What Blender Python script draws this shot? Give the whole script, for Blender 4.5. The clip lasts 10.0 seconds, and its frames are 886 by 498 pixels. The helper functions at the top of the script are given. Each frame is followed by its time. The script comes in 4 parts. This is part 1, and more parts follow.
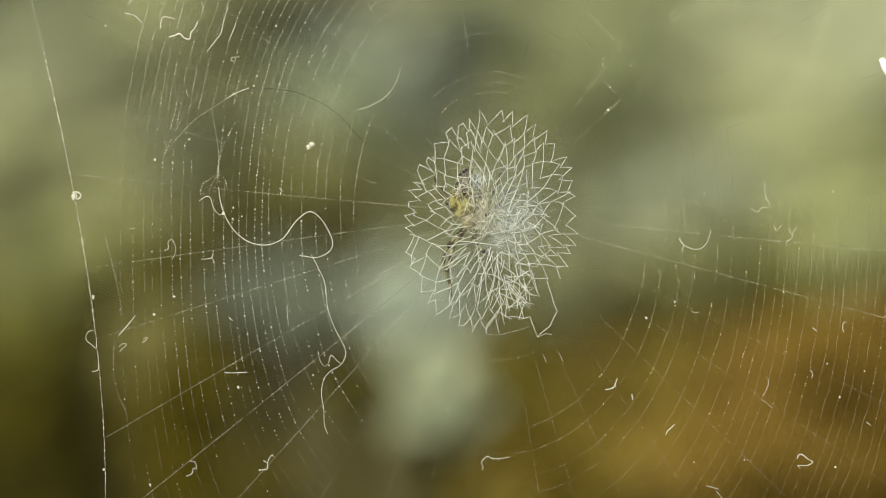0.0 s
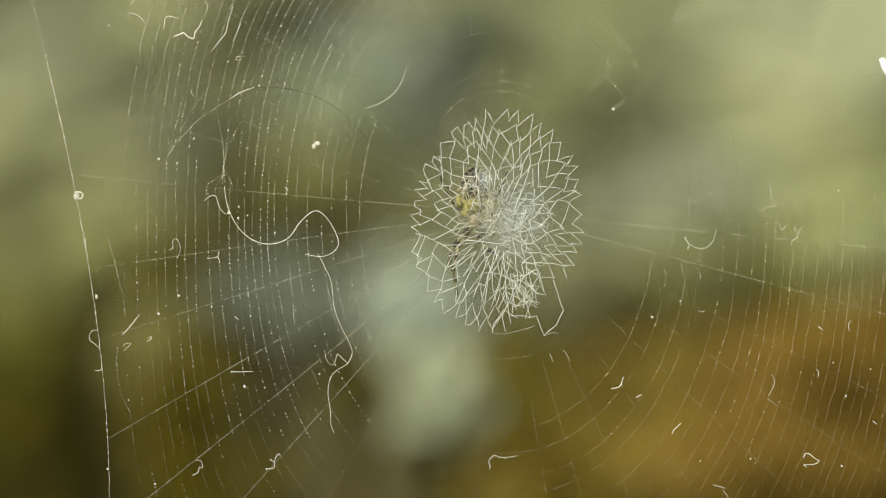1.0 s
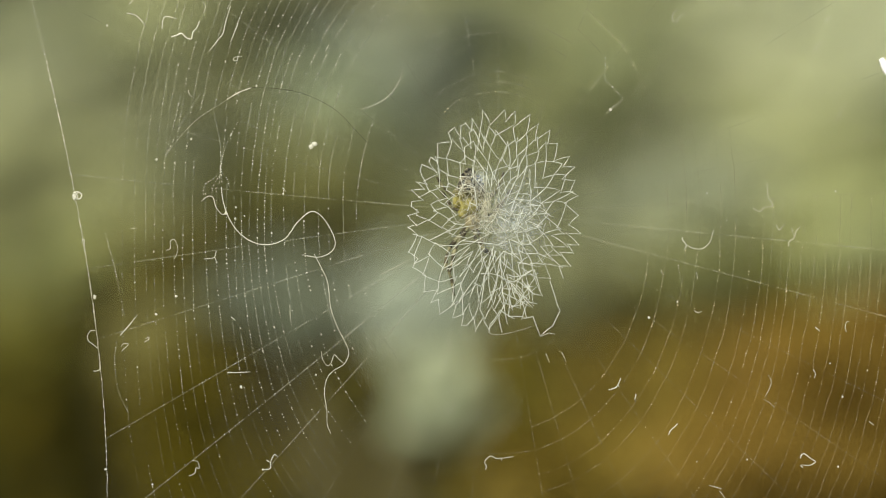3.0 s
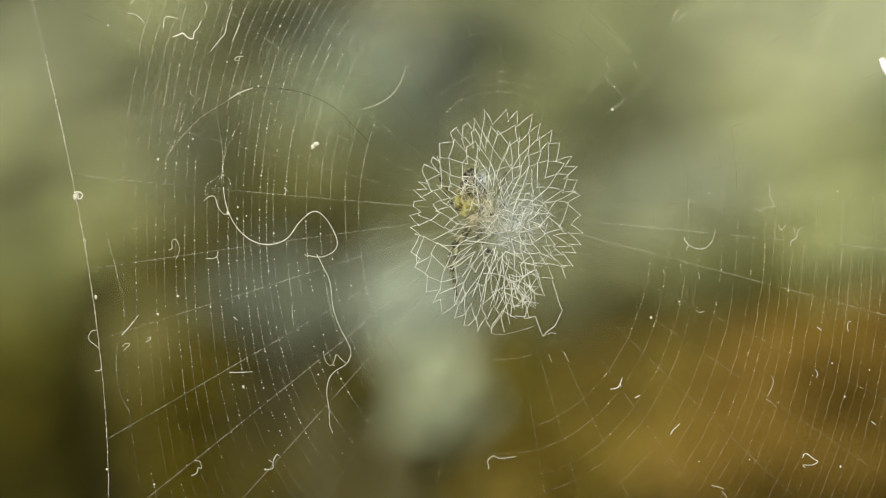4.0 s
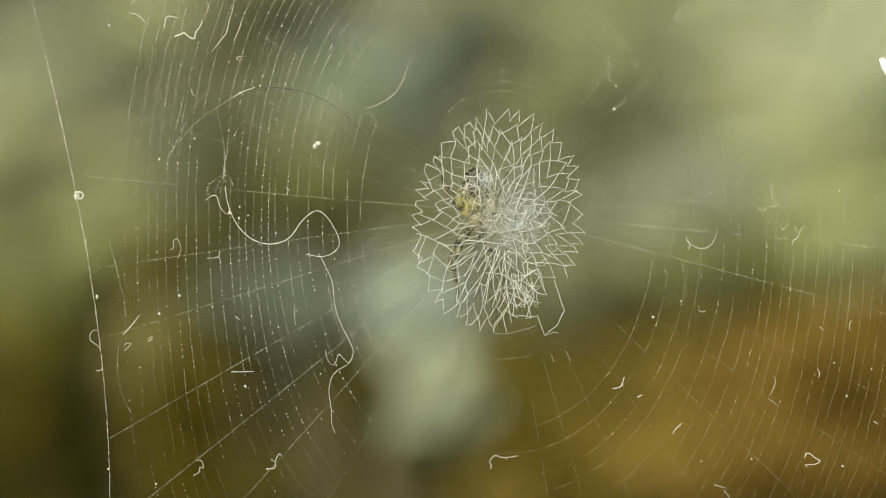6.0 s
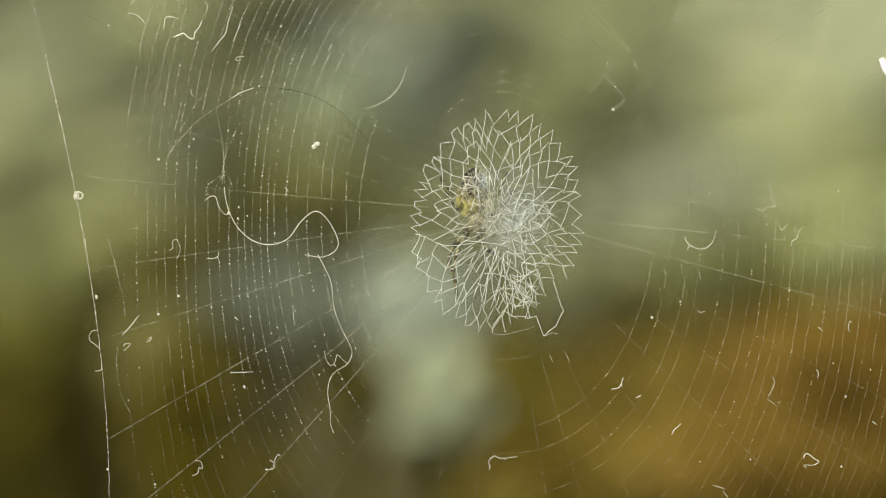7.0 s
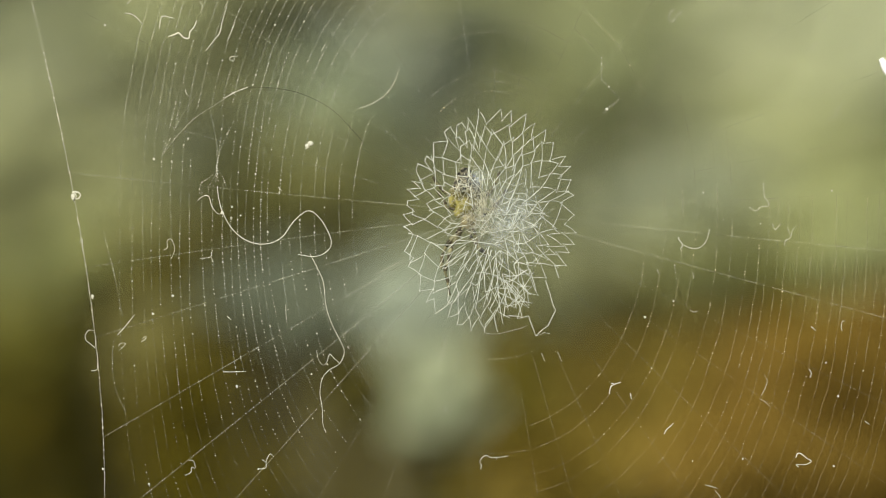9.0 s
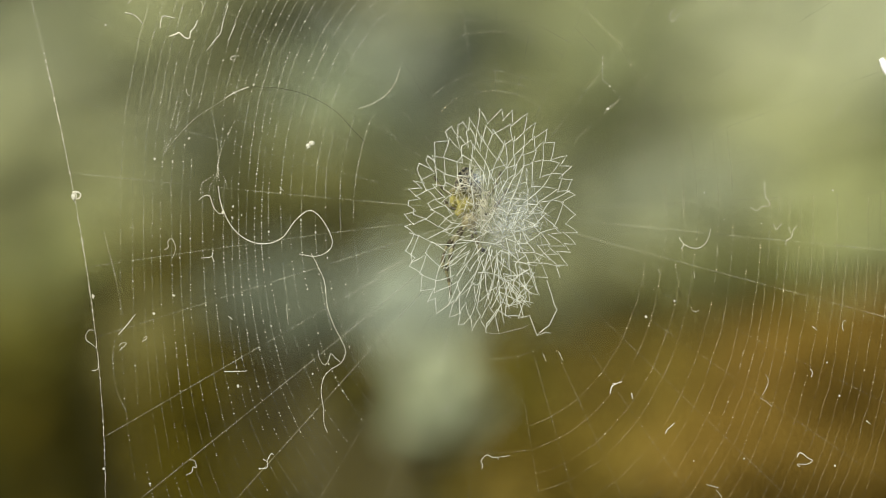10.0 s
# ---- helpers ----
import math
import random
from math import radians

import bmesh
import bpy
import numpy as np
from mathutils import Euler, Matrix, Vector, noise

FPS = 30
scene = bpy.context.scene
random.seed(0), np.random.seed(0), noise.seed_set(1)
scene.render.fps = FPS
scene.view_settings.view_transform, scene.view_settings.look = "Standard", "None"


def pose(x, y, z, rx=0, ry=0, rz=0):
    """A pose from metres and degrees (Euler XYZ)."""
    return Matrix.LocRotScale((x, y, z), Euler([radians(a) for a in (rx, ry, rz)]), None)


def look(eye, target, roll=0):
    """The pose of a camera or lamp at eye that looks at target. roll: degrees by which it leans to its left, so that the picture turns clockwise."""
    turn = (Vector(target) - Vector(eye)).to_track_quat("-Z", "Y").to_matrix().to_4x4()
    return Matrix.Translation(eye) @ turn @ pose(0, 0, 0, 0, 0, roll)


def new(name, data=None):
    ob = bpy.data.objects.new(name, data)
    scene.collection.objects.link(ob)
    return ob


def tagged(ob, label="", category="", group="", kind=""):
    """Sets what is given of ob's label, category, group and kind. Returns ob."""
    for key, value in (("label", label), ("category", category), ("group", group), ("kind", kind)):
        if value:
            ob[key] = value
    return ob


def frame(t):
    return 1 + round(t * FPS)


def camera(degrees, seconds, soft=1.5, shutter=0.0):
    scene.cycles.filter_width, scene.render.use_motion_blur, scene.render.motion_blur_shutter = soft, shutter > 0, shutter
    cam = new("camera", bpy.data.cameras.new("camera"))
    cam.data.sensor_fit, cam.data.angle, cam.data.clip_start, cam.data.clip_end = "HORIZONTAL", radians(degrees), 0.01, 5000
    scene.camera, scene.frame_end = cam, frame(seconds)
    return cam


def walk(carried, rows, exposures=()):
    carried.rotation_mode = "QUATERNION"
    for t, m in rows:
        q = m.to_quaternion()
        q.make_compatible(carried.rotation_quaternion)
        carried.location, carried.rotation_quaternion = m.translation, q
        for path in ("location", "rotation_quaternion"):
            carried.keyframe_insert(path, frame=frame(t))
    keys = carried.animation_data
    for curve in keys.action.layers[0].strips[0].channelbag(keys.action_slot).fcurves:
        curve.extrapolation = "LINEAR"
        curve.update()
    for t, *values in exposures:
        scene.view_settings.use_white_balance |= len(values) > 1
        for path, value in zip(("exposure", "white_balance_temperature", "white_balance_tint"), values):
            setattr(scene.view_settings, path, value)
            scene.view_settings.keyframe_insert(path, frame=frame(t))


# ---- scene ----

# The web hangs in a plane that faces the camera; its own measures are millimetres
# to the side of the hub and above it.
MM = 0.001
TILT = 12.0
DIST = 0.3335
WEB = pose(0, 0, 0.56, -TILT)
AXIS = (-6.75, -4.72)


def web_point(x, z, y=0.0):
    return WEB @ Vector((x * MM, y * MM, z * MM))


EYE = WEB @ Vector((AXIS[0] * MM, -DIST, AXIS[1] * MM))
AIM = web_point(*AXIS)

cam = camera(20.0, 10.0, soft=1.1)
cam.data.dof.use_dof = True
cam.data.dof.focus_distance = DIST
cam.data.dof.aperture_fstop = 6.4
walk(cam, [(0.0, look(EYE, AIM)), (10.0, look(EYE, AIM))], exposures=[(0.0, 0.5), (10.0, 0.5)])

# ---- light ----
SUN_ELEVATION, SUN_AZIMUTH = 48.0, 215.0
world = bpy.data.worlds.new("sky")
scene.world = world
world.use_nodes = True
sky = world.node_tree.nodes.new("ShaderNodeTexSky")
sky.sky_type, sky.sun_disc = "NISHITA", False
sky.sun_elevation, sky.sun_rotation = radians(SUN_ELEVATION), radians(SUN_AZIMUTH)
back = world.node_tree.nodes["Background"]
back.inputs["Strength"].default_value = 0.07
world.node_tree.links.new(sky.outputs["Color"], back.inputs["Color"])

lamp = bpy.data.lights.new("sun", "SUN")
lamp.energy, lamp.angle, lamp.color = 4.8, radians(0.5), (1.0, 0.95, 0.81)
sun = new("sun", lamp)
az = radians(SUN_AZIMUTH)
sun_from = Vector((math.sin(az), math.cos(az), math.tan(radians(SUN_ELEVATION))))
sun.matrix_world = look(sun_from * 5, (0, 0, 0))


# ---- materials ----
def shader(name):
    m = bpy.data.materials.new(name)
    m.use_nodes = True
    t = m.node_tree
    return m, t, t.nodes["Principled BSDF"], t.nodes["Material Output"]


def noise_ramp(t, scale, dark, light, lo=0.3, hi=0.7, detail=4.0):
    co = t.nodes.new("ShaderNodeTexCoord")
    n = t.nodes.new("ShaderNodeTexNoise")
    n.inputs["Scale"].default_value, n.inputs["Detail"].default_value = scale, detail
    t.links.new(co.outputs["Object"], n.inputs["Vector"])
    r = t.nodes.new("ShaderNodeValToRGB")
    r.color_ramp.elements[0].position, r.color_ramp.elements[1].position = lo, hi
    r.color_ramp.elements[0].color, r.color_ramp.elements[1].color = (*dark, 1), (*light, 1)
    t.links.new(n.outputs["Fac"], r.inputs["Fac"])
    return n, r


def silk(name, color, rough, clear, gloss=0.5, patchy=0.0):
    """Silk: pale, a little see-through where the strand is thin."""
    m, t, p, out = shader(name)
    n, r = noise_ramp(t, 1400, [c * 0.74 for c in color], color, 0.3, 0.62)
    t.links.new(r.outputs["Color"], p.inputs["Base Color"])
    p.inputs["Roughness"].default_value = rough
    p.inputs["Specular IOR Level"].default_value = gloss
    thru = t.nodes.new("ShaderNodeBsdfTranslucent")
    t.links.new(r.outputs["Color"], thru.inputs["Color"])
    half = t.nodes.new("ShaderNodeMixShader")
    half.inputs["Fac"].default_value = 0.3
    t.links.new(p.outputs["BSDF"], half.inputs[1])
    t.links.new(thru.outputs["BSDF"], half.inputs[2])
    clean = t.nodes.new("ShaderNodeBsdfTransparent")
    mix = t.nodes.new("ShaderNodeMixShader")
    mix.inputs["Fac"].default_value = clear
    if patchy:       # clearer and denser stretches along the strand
        n2, r2 = noise_ramp(t, 420, (clear - patchy,) * 3, (min(0.985, clear + patchy),) * 3, 0.36, 0.60, 3.0)
        t.links.new(r2.outputs["Color"], mix.inputs["Fac"])
    t.links.new(half.outputs["Shader"], mix.inputs[1])
    t.links.new(clean.outputs["BSDF"], mix.inputs[2])
    t.links.new(mix.outputs["Shader"], out.inputs["Surface"])
    return m


def silk_veil(name, color, centre, radii, cover):
    """A sheet of silk too fine to pick apart: its cover thins out unevenly towards the rim."""
    m, t, p, out = shader(name)
    p.inputs["Base Color"].default_value, p.inputs["Roughness"].default_value = (*color, 1), 0.7
    n, r = noise_ramp(t, 420, (cover * 0.33,) * 3, (cover,) * 3, 0.3, 0.75, 6.0)
    co = t.nodes.new("ShaderNodeTexCoord")
    rim = t.nodes.new("ShaderNodeMapping")
    rim.inputs["Location"].default_value = (-centre[0] / radii[0], 0, -centre[1] / radii[1])
    rim.inputs["Scale"].default_value = (1000 / radii[0], 0, 1000 / radii[1])
    ball = t.nodes.new("ShaderNodeTexGradient")
    ball.gradient_type = "QUADRATIC_SPHERE"
    t.links.new(co.outputs["Object"], rim.inputs["Vector"])
    t.links.new(rim.outputs["Vector"], ball.inputs["Vector"])
    times = t.nodes.new("ShaderNodeMath")
    times.operation = "MULTIPLY"
    t.links.new(r.outputs["Color"], times.inputs[0])
    t.links.new(ball.outputs["Fac"], times.inputs[1])
    clean = t.nodes.new("ShaderNodeBsdfTransparent")
    mix = t.nodes.new("ShaderNodeMixShader")
    t.links.new(times.outputs["Value"], mix.inputs["Fac"])
    t.links.new(clean.outputs["BSDF"], mix.inputs[1])
    t.links.new(p.outputs["BSDF"], mix.inputs[2])
    t.links.new(mix.outputs["Shader"], out.inputs["Surface"])
    return m


def leafy(name, dark, light, rough=0.6, thru=0.25, scale=60):
    """Leaf tissue: colour varies from leaf to leaf and along each leaf."""
    m, t, p, out = shader(name)
    n, r = noise_ramp(t, scale, dark, light, 0.35, 0.65)
    geo = t.nodes.new("ShaderNodeNewGeometry")
    hsv = t.nodes.new("ShaderNodeHueSaturation")
    span = t.nodes.new("ShaderNodeMapRange")
    span.inputs["To Min"].default_value, span.inputs["To Max"].default_value = 0.75, 1.25
    t.links.new(geo.outputs["Random Per Island"], span.inputs["Value"])
    t.links.new(span.outputs["Result"], hsv.inputs["Value"])
    t.links.new(r.outputs["Color"], hsv.inputs["Color"])
    t.links.new(hsv.outputs["Color"], p.inputs["Base Color"])
    p.inputs["Roughness"].default_value = rough
    p.inputs["Specular IOR Level"].default_value = 0.06
    tr = t.nodes.new("ShaderNodeBsdfTranslucent")
    t.links.new(hsv.outputs["Color"], tr.inputs["Color"])
    mix = t.nodes.new("ShaderNodeMixShader")
    mix.inputs["Fac"].default_value = thru
    t.links.new(p.outputs["BSDF"], mix.inputs[1])
    t.links.new(tr.outputs["BSDF"], mix.inputs[2])
    t.links.new(mix.outputs["Shader"], out.inputs["Surface"])
    return m


def plain(name, dark, light, rough, scale=400, bump=0.0, gloss=0.15):
    m, t, p, out = shader(name)
    n, r = noise_ramp(t, scale, dark, light)
    t.links.new(r.outputs["Color"], p.inputs["Base Color"])
    p.inputs["Roughness"].default_value = rough
    p.inputs["Specular IOR Level"].default_value = gloss
    if bump:
        b = t.nodes.new("ShaderNodeBump")
        b.inputs["Strength"].default_value, b.inputs["Distance"].default_value = bump, 0.3 / scale
        t.links.new(n.outputs["Fac"], b.inputs["Height"])
        t.links.new(b.outputs["Normal"], p.inputs["Normal"])
    return m


SILK_FINE = silk("fine_silk", (0.84, 0.83, 0.66), 0.4, 0.924, 0.5, 0.065)
SILK_SPOKE = silk("spoke_silk", (0.86, 0.84, 0.66), 0.4, 0.902, 0.5, 0.06)
SILK_FAINT = silk("faint_silk", (0.95, 0.86, 0.58), 0.5, 0.934, 0.3, 0.05)
SILK_FRAME = silk("frame_silk", (0.88, 0.85, 0.72), 0.4, 0.35, 0.5, 0.3)
SILK_CREAM = silk("cream_silk", (0.86, 0.84, 0.66), 0.6, 0.45)
SILK_BAND = silk("band_silk", (0.81, 0.83, 0.74), 0.55, 0.12)
SILK_HAZE = silk("haze_silk", (0.88, 0.88, 0.80), 0.6, 0.83)
GLUE = silk("glue_droplet", (0.92, 0.89, 0.72), 0.35, 0.28, 0.35)
GLUE_WARM = silk("amber_glue_droplet", (0.90, 0.80, 0.50), 0.4, 0.12, 0.3)
SILK_GHOST = silk("ghost_silk", (0.94, 0.90, 0.70), 0.4, 0.937, 0.4, 0.045)
FIBRE = silk("plant_fibre", (0.84, 0.82, 0.68), 0.5, 0.16, 0.4, 0.14)
FIBRE_FAINT = silk("thin_plant_fibre", (0.85, 0.82, 0.64), 0.5, 0.45)
# the arched hair where it catches no light, its dimness put into the colour
UNLIT_HAIR = plain("unlit_hair", (0.015, 0.013, 0.006), (0.04, 0.035, 0.018), 0.7)


# ---- strand building ----
class Strands:
    """Collects thin tubes and droplets in web measures (millimetres) and makes one mesh of them."""

    def __init__(self):
        self.v, self.f, self.m = [], [], []

    def tube(self, pts, radius, sides=4, slot=0):
        pts = [Vector(p) for p in pts]
        n = len(pts)
        rad = radius if isinstance(radius, list) else [radius] * n
        base = len(self.v)
        for i, p in enumerate(pts):
            d = pts[min(i + 1, n - 1)] - pts[max(i - 1, 0)]
            if d.length < 1e-9:
                d = Vector((1, 0, 0))
            d.normalize()
            a = d.cross(Vector((0, 1, 0)))
            a = a.normalized() if a.length > 1e-4 else Vector((1, 0, 0))
            b = d.cross(a)
            for k in range(sides):
                w = math.tau * (k + 0.5) / sides
                self.v.append((p + (a * math.cos(w) + b * math.sin(w)) * rad[i]) * MM)
        for i in range(n - 1):
            for k in range(sides):
                q = (k + 1) % sides
                self.f.append((base + i * sides + k, base + i * sides + q, base + (i + 1) * sides + q, base + (i + 1) * sides + k))
                self.m.append(slot[i] if isinstance(slot, list) else slot)
        self.f.append(tuple(base + k for k in reversed(range(sides))))
        self.f.append(tuple(base + (n - 1) * sides + k for k in range(sides)))
        self.m += [slot[0], slot[-1]] if isinstance(slot, list) else [slot, slot]

    def drop(self, p, r, slot=1, along=(0, 0, 1), stretch=1.0):
        p, d = Vector(p), Vector(along).normalized()
        a = d.cross(Vector((0, 1, 0)))
        a = a.normalized() if a.length > 1e-4 else Vector((1, 0, 0))
        b = d.cross(a)
        base = len(self.v)
        for w in (d * stretch, -d * stretch, a, b, -a, -b):
            self.v.append((p + w * r) * MM)
        for x, y in ((2, 3), (3, 4), (4, 5), (5, 2)):
            self.f += [(base, base + x, base + y), (base + 1, base + y, base + x)]
            self.m += [slot, slot]

    def mesh(self, name, mats, origin=(0, 0, 0)):
        me = bpy.data.meshes.new(name)
        o = Vector(origin) * MM
        me.from_pydata([v - o for v in self.v], [], self.f)
        for mat in mats:
            me.materials.append(mat)
        me.polygons.foreach_set("material_index", self.m)
        me.polygons.foreach_set("use_smooth", [True] * len(self.f))
        me.update()
        return me


def spline(pts, steps=6):
    """A smooth line through a few control points."""
    p = [Vector((a[0], a[2] if len(a) > 2 else 0.0, a[1])) for a in pts]
    if len(p) == 2:
        return p
    q = [p[0] * 2 - p[1]] + p + [p[-1] * 2 - p[-2]]
    out = []
    for i in range(1, len(q) - 2):
        for s in range(steps):
            t = s / steps
            out.append(0.5 * (2 * q[i] + (q[i + 1] - q[i - 1]) * t + (2 * q[i - 1] - 5 * q[i] + 4 * q[i + 1] - q[i + 2]) * t * t
                              + (3 * q[i] - q[i - 1] - 3 * q[i + 1] + q[i + 2]) * t ** 3))
    return out + [p[-1]]


def part(name, me, parent, label=""):
    ob = new(name, me)
    ob.parent = parent
    if label:
        tagged(ob, label)
    return ob


def thing(name, label, category, group="", kind=""):
    return tagged(new(name), label, category, group, kind)


# ---- ground and background ----
def behind(place, dist):
    """The place that far from the camera, straight behind a spot of the web."""
    p = web_point(*place)
    return EYE + (p - EYE) * (dist / DIST)


def build_ground():
    bm = bmesh.new()
    steps = [-300, -60, -20, -8, -4] + [-3 + 0.25 * i for i in range(25)] + [4, 8, 20, 60, 300]
    rows = [[bm.verts.new((x, y + 2, 0.02 * noise.noise((x * 1.3, y * 1.3, 0)) if abs(x) < 8 and abs(y) < 8 else 0)) for x in steps] for y in steps]
    for j in range(len(steps) - 1):
        for i in range(len(steps) - 1):
            bm.faces.new((rows[j][i], rows[j][i + 1], rows[j + 1][i + 1], rows[j + 1][i]))
    me = bpy.data.meshes.new("ground")
    bm.to_mesh(me)
    me.materials.append(plain("dry_grass_earth", (0.056, 0.046, 0.005), (0.084, 0.070, 0.010), 0.9, 3.0, 0.3))
    tagged(new("ground", me), "dark olive-brown earth under the plants", "ground", kind="structure")


def leaf_cloud(name, centre, size, count, leaf, mat, rng, hang=0.0):
    """Many folded leaf blades in an uneven oval cloud round the centre."""
    v, f = [], []
    for _ in range(count):
        while True:
            q = Vector((rng.uniform(-1, 1), rng.uniform(-1, 1), rng.uniform(-1, 1)))
            if q.length < 1 and q.length > rng.uniform(0, 0.55):
                break
        c = Vector((q.x * size[0], q.y * size[1], q.z * size[2]))
        c *= 0.92 + 0.7 * noise.noise(q * 1.6 + centre * 7)
        # leaves turn their faces to the light
        turn = (Matrix.Rotation(rng.gauss(-0.35, 0.8), 3, "Z") @ Matrix.Rotation(rng.uniform(0.2, 1.4), 3, "X") @ Matrix.Rotation(rng.uniform(0, math.tau), 3, "Z"))
        ln, wd = leaf * rng.uniform(0.7, 1.3), leaf * rng.uniform(0.22, 0.36)
        base = len(v)
        for a in ((0, -ln / 2, 0), (wd, -ln * 0.1, 0.12 * ln), (wd * 0.7, ln * 0.25, 0.1 * ln), (0, ln / 2, -0.1 * ln),
                  (-wd * 0.7, ln * 0.25, 0.1 * ln), (-wd, -ln * 0.1, 0.12 * ln), (0, 0, 0)):
            v.append(centre + c + turn @ Vector(a))
        for k in range(6):
            f.append((base + 6, base + k, base + (k + 1) % 6))
    me = bpy.data.meshes.new(name)
    me.from_pydata(v, [], f)
    me.materials.append(mat)
    me.update()
    return me


def taper(name, pts, r0, r1, mat, sides=7):
    s = Strands()
    n = len(pts)
    s.tube([Vector(p) / MM for p in pts], [(r0 + (r1 - r0) * i / (n - 1)) / MM for i in range(n)], sides)
    return s.mesh(name, [mat])


BARK = plain("stem_bark", (0.045, 0.04, 0.015), (0.09, 0.08, 0.035), 0.8, 120, 0.4)


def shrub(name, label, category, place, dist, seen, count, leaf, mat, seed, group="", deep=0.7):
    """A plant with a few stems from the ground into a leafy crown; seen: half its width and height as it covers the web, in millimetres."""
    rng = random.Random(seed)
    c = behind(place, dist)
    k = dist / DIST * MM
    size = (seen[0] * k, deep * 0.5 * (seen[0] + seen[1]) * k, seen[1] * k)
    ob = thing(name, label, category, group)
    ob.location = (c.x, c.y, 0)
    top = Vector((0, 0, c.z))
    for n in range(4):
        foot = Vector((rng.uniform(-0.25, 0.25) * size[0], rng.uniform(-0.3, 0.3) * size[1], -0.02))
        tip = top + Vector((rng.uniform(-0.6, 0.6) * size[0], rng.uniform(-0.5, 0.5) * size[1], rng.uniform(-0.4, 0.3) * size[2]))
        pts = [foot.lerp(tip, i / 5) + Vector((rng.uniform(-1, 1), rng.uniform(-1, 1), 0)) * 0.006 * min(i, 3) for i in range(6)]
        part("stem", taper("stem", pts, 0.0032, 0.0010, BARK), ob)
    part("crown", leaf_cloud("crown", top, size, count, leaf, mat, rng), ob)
    return ob


build_ground()


def build_grass():
    """Short tufts of grass over the earth, denser in patches."""
    rng = random.Random(21)
    v, f = [], []
    while len(f) < 26000:
        x, y = rng.uniform(-3.0, 3.0), rng.uniform(-1.2, 5.5)
        if noise.noise((x * 1.7, y * 1.7, 3)) + rng.uniform(-0.3, 0.3) < 0:
            continue
        for _ in range(5):
            p = Vector((x + rng.gauss(0, 0.012), y + rng.gauss(0, 0.012), -0.015))
            a, h = rng.uniform(0, math.tau), rng.uniform(0.03, 0.085)
            side = Vector((math.cos(a), math.sin(a), 0)) * 0.0016
            lean = Vector((rng.gauss(0, 0.25), rng.gauss(0, 0.25), 1)).normalized() * h
            k = len(v)
            v += [p - side, p + side, p + lean * 0.6 + side * 0.7, p + lean * 0.6 - side * 0.7, p + lean * 1.15 + Vector((lean.x, lean.y, -0.1 * h)) * 0.6]
            f += [(k, k + 1, k + 2, k + 3), (k + 3, k + 2, k + 4)]
    me = bpy.data.meshes.new("grass")
    me.from_pydata(v, [], f)
    me.materials.append(leafy("grass_blade", (0.05, 0.048, 0.008), (0.10, 0.095, 0.022), 0.6, 0.2, 8))
    tagged(new("grass", me), "short dull olive grass on the earth", "grass", kind="stuff")


build_grass()
BUSH = "%s bush, blurred far behind the web"
PLANT = "%s plant, blurred behind the web"


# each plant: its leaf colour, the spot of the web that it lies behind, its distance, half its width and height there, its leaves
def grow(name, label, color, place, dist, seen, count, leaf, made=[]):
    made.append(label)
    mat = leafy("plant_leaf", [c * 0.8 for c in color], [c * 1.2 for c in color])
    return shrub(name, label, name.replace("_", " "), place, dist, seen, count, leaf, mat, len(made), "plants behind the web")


grow("bush", BUSH % "straw-green leafy", (0.373, 0.394, 0.232), (-58.8, 18.6), 3.4, (28, 22), 1600, 0.07)
grow("bush", BUSH % "dull olive leafy", (0.226, 0.232, 0.116), (-30.3, 20.1), 3.2, (18, 15), 1000, 0.06)
grow("bush", BUSH % "olive leafy", (0.24, 0.258, 0.124), (-47.55, 2.1), 2.9, (16, 8), 700, 0.05)
grow("bush", BUSH % "dull green leafy", (0.387, 0.407, 0.189), (5.7, 16.35), 3.3, (22, 16), 1100, 0.06)
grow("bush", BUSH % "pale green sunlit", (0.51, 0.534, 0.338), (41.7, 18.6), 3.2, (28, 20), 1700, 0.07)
grow("bush", BUSH % "straw-coloured leafy", (0.305, 0.324, 0.166), (15.45, 27.6), 2.75, (13, 6.5), 600, 0.055)
grow("bush", BUSH % "pale olive leafy", (0.397, 0.416, 0.213), (34.95, 4.72), 2.8, (17, 10.5), 1000, 0.055)
grow("bush", BUSH % "pale straw-green leafy", (0.216, 0.232, 0.096), (51.45, 1.2), 2.6, (11, 7), 450, 0.05)
grow("bush", BUSH % "grey-green leafy", (0.307, 0.338, 0.25), (-8.92, 17.85), 2.6, (8, 9), 420, 0.05)
# two dark gaps in the foliage, their shade put in as darker leaf colour
grow("bush", BUSH % "olive shade-coloured", (0.215, 0.22, 0.103), (-1.43, 23.1), 2.7, (3.8, 6), 260, 0.05)
grow("bush", BUSH % "green shade-coloured", (0.095, 0.095, 0.028), (17.3, 15.3), 2.75, (7.2, 4.2), 380, 0.05)
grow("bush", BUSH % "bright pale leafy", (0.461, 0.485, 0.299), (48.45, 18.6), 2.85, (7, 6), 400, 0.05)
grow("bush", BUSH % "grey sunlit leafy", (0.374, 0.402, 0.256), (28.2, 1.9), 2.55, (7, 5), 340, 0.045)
grow("bush", BUSH % "olive-brown leafy", (0.234, 0.243, 0.146), (-43.05, 11.47), 2.9, (5, 4), 260, 0.05)
grow("bush", BUSH % "drab green leafy", (0.109, 0.12, 0.071), (15.45, -0.53), 2.35, (7, 4), 320, 0.045)
grow("bush", BUSH % "yellow-green leafy", (0.36, 0.384, 0.176), (46.95, -4.4), 2.35, (9, 4.5), 360, 0.045)
grow("bush", BUSH % "straw-olive leafy", (0.34, 0.352, 0.178), (-60.3, 5.1), 2.4, (12, 8), 500, 0.05)
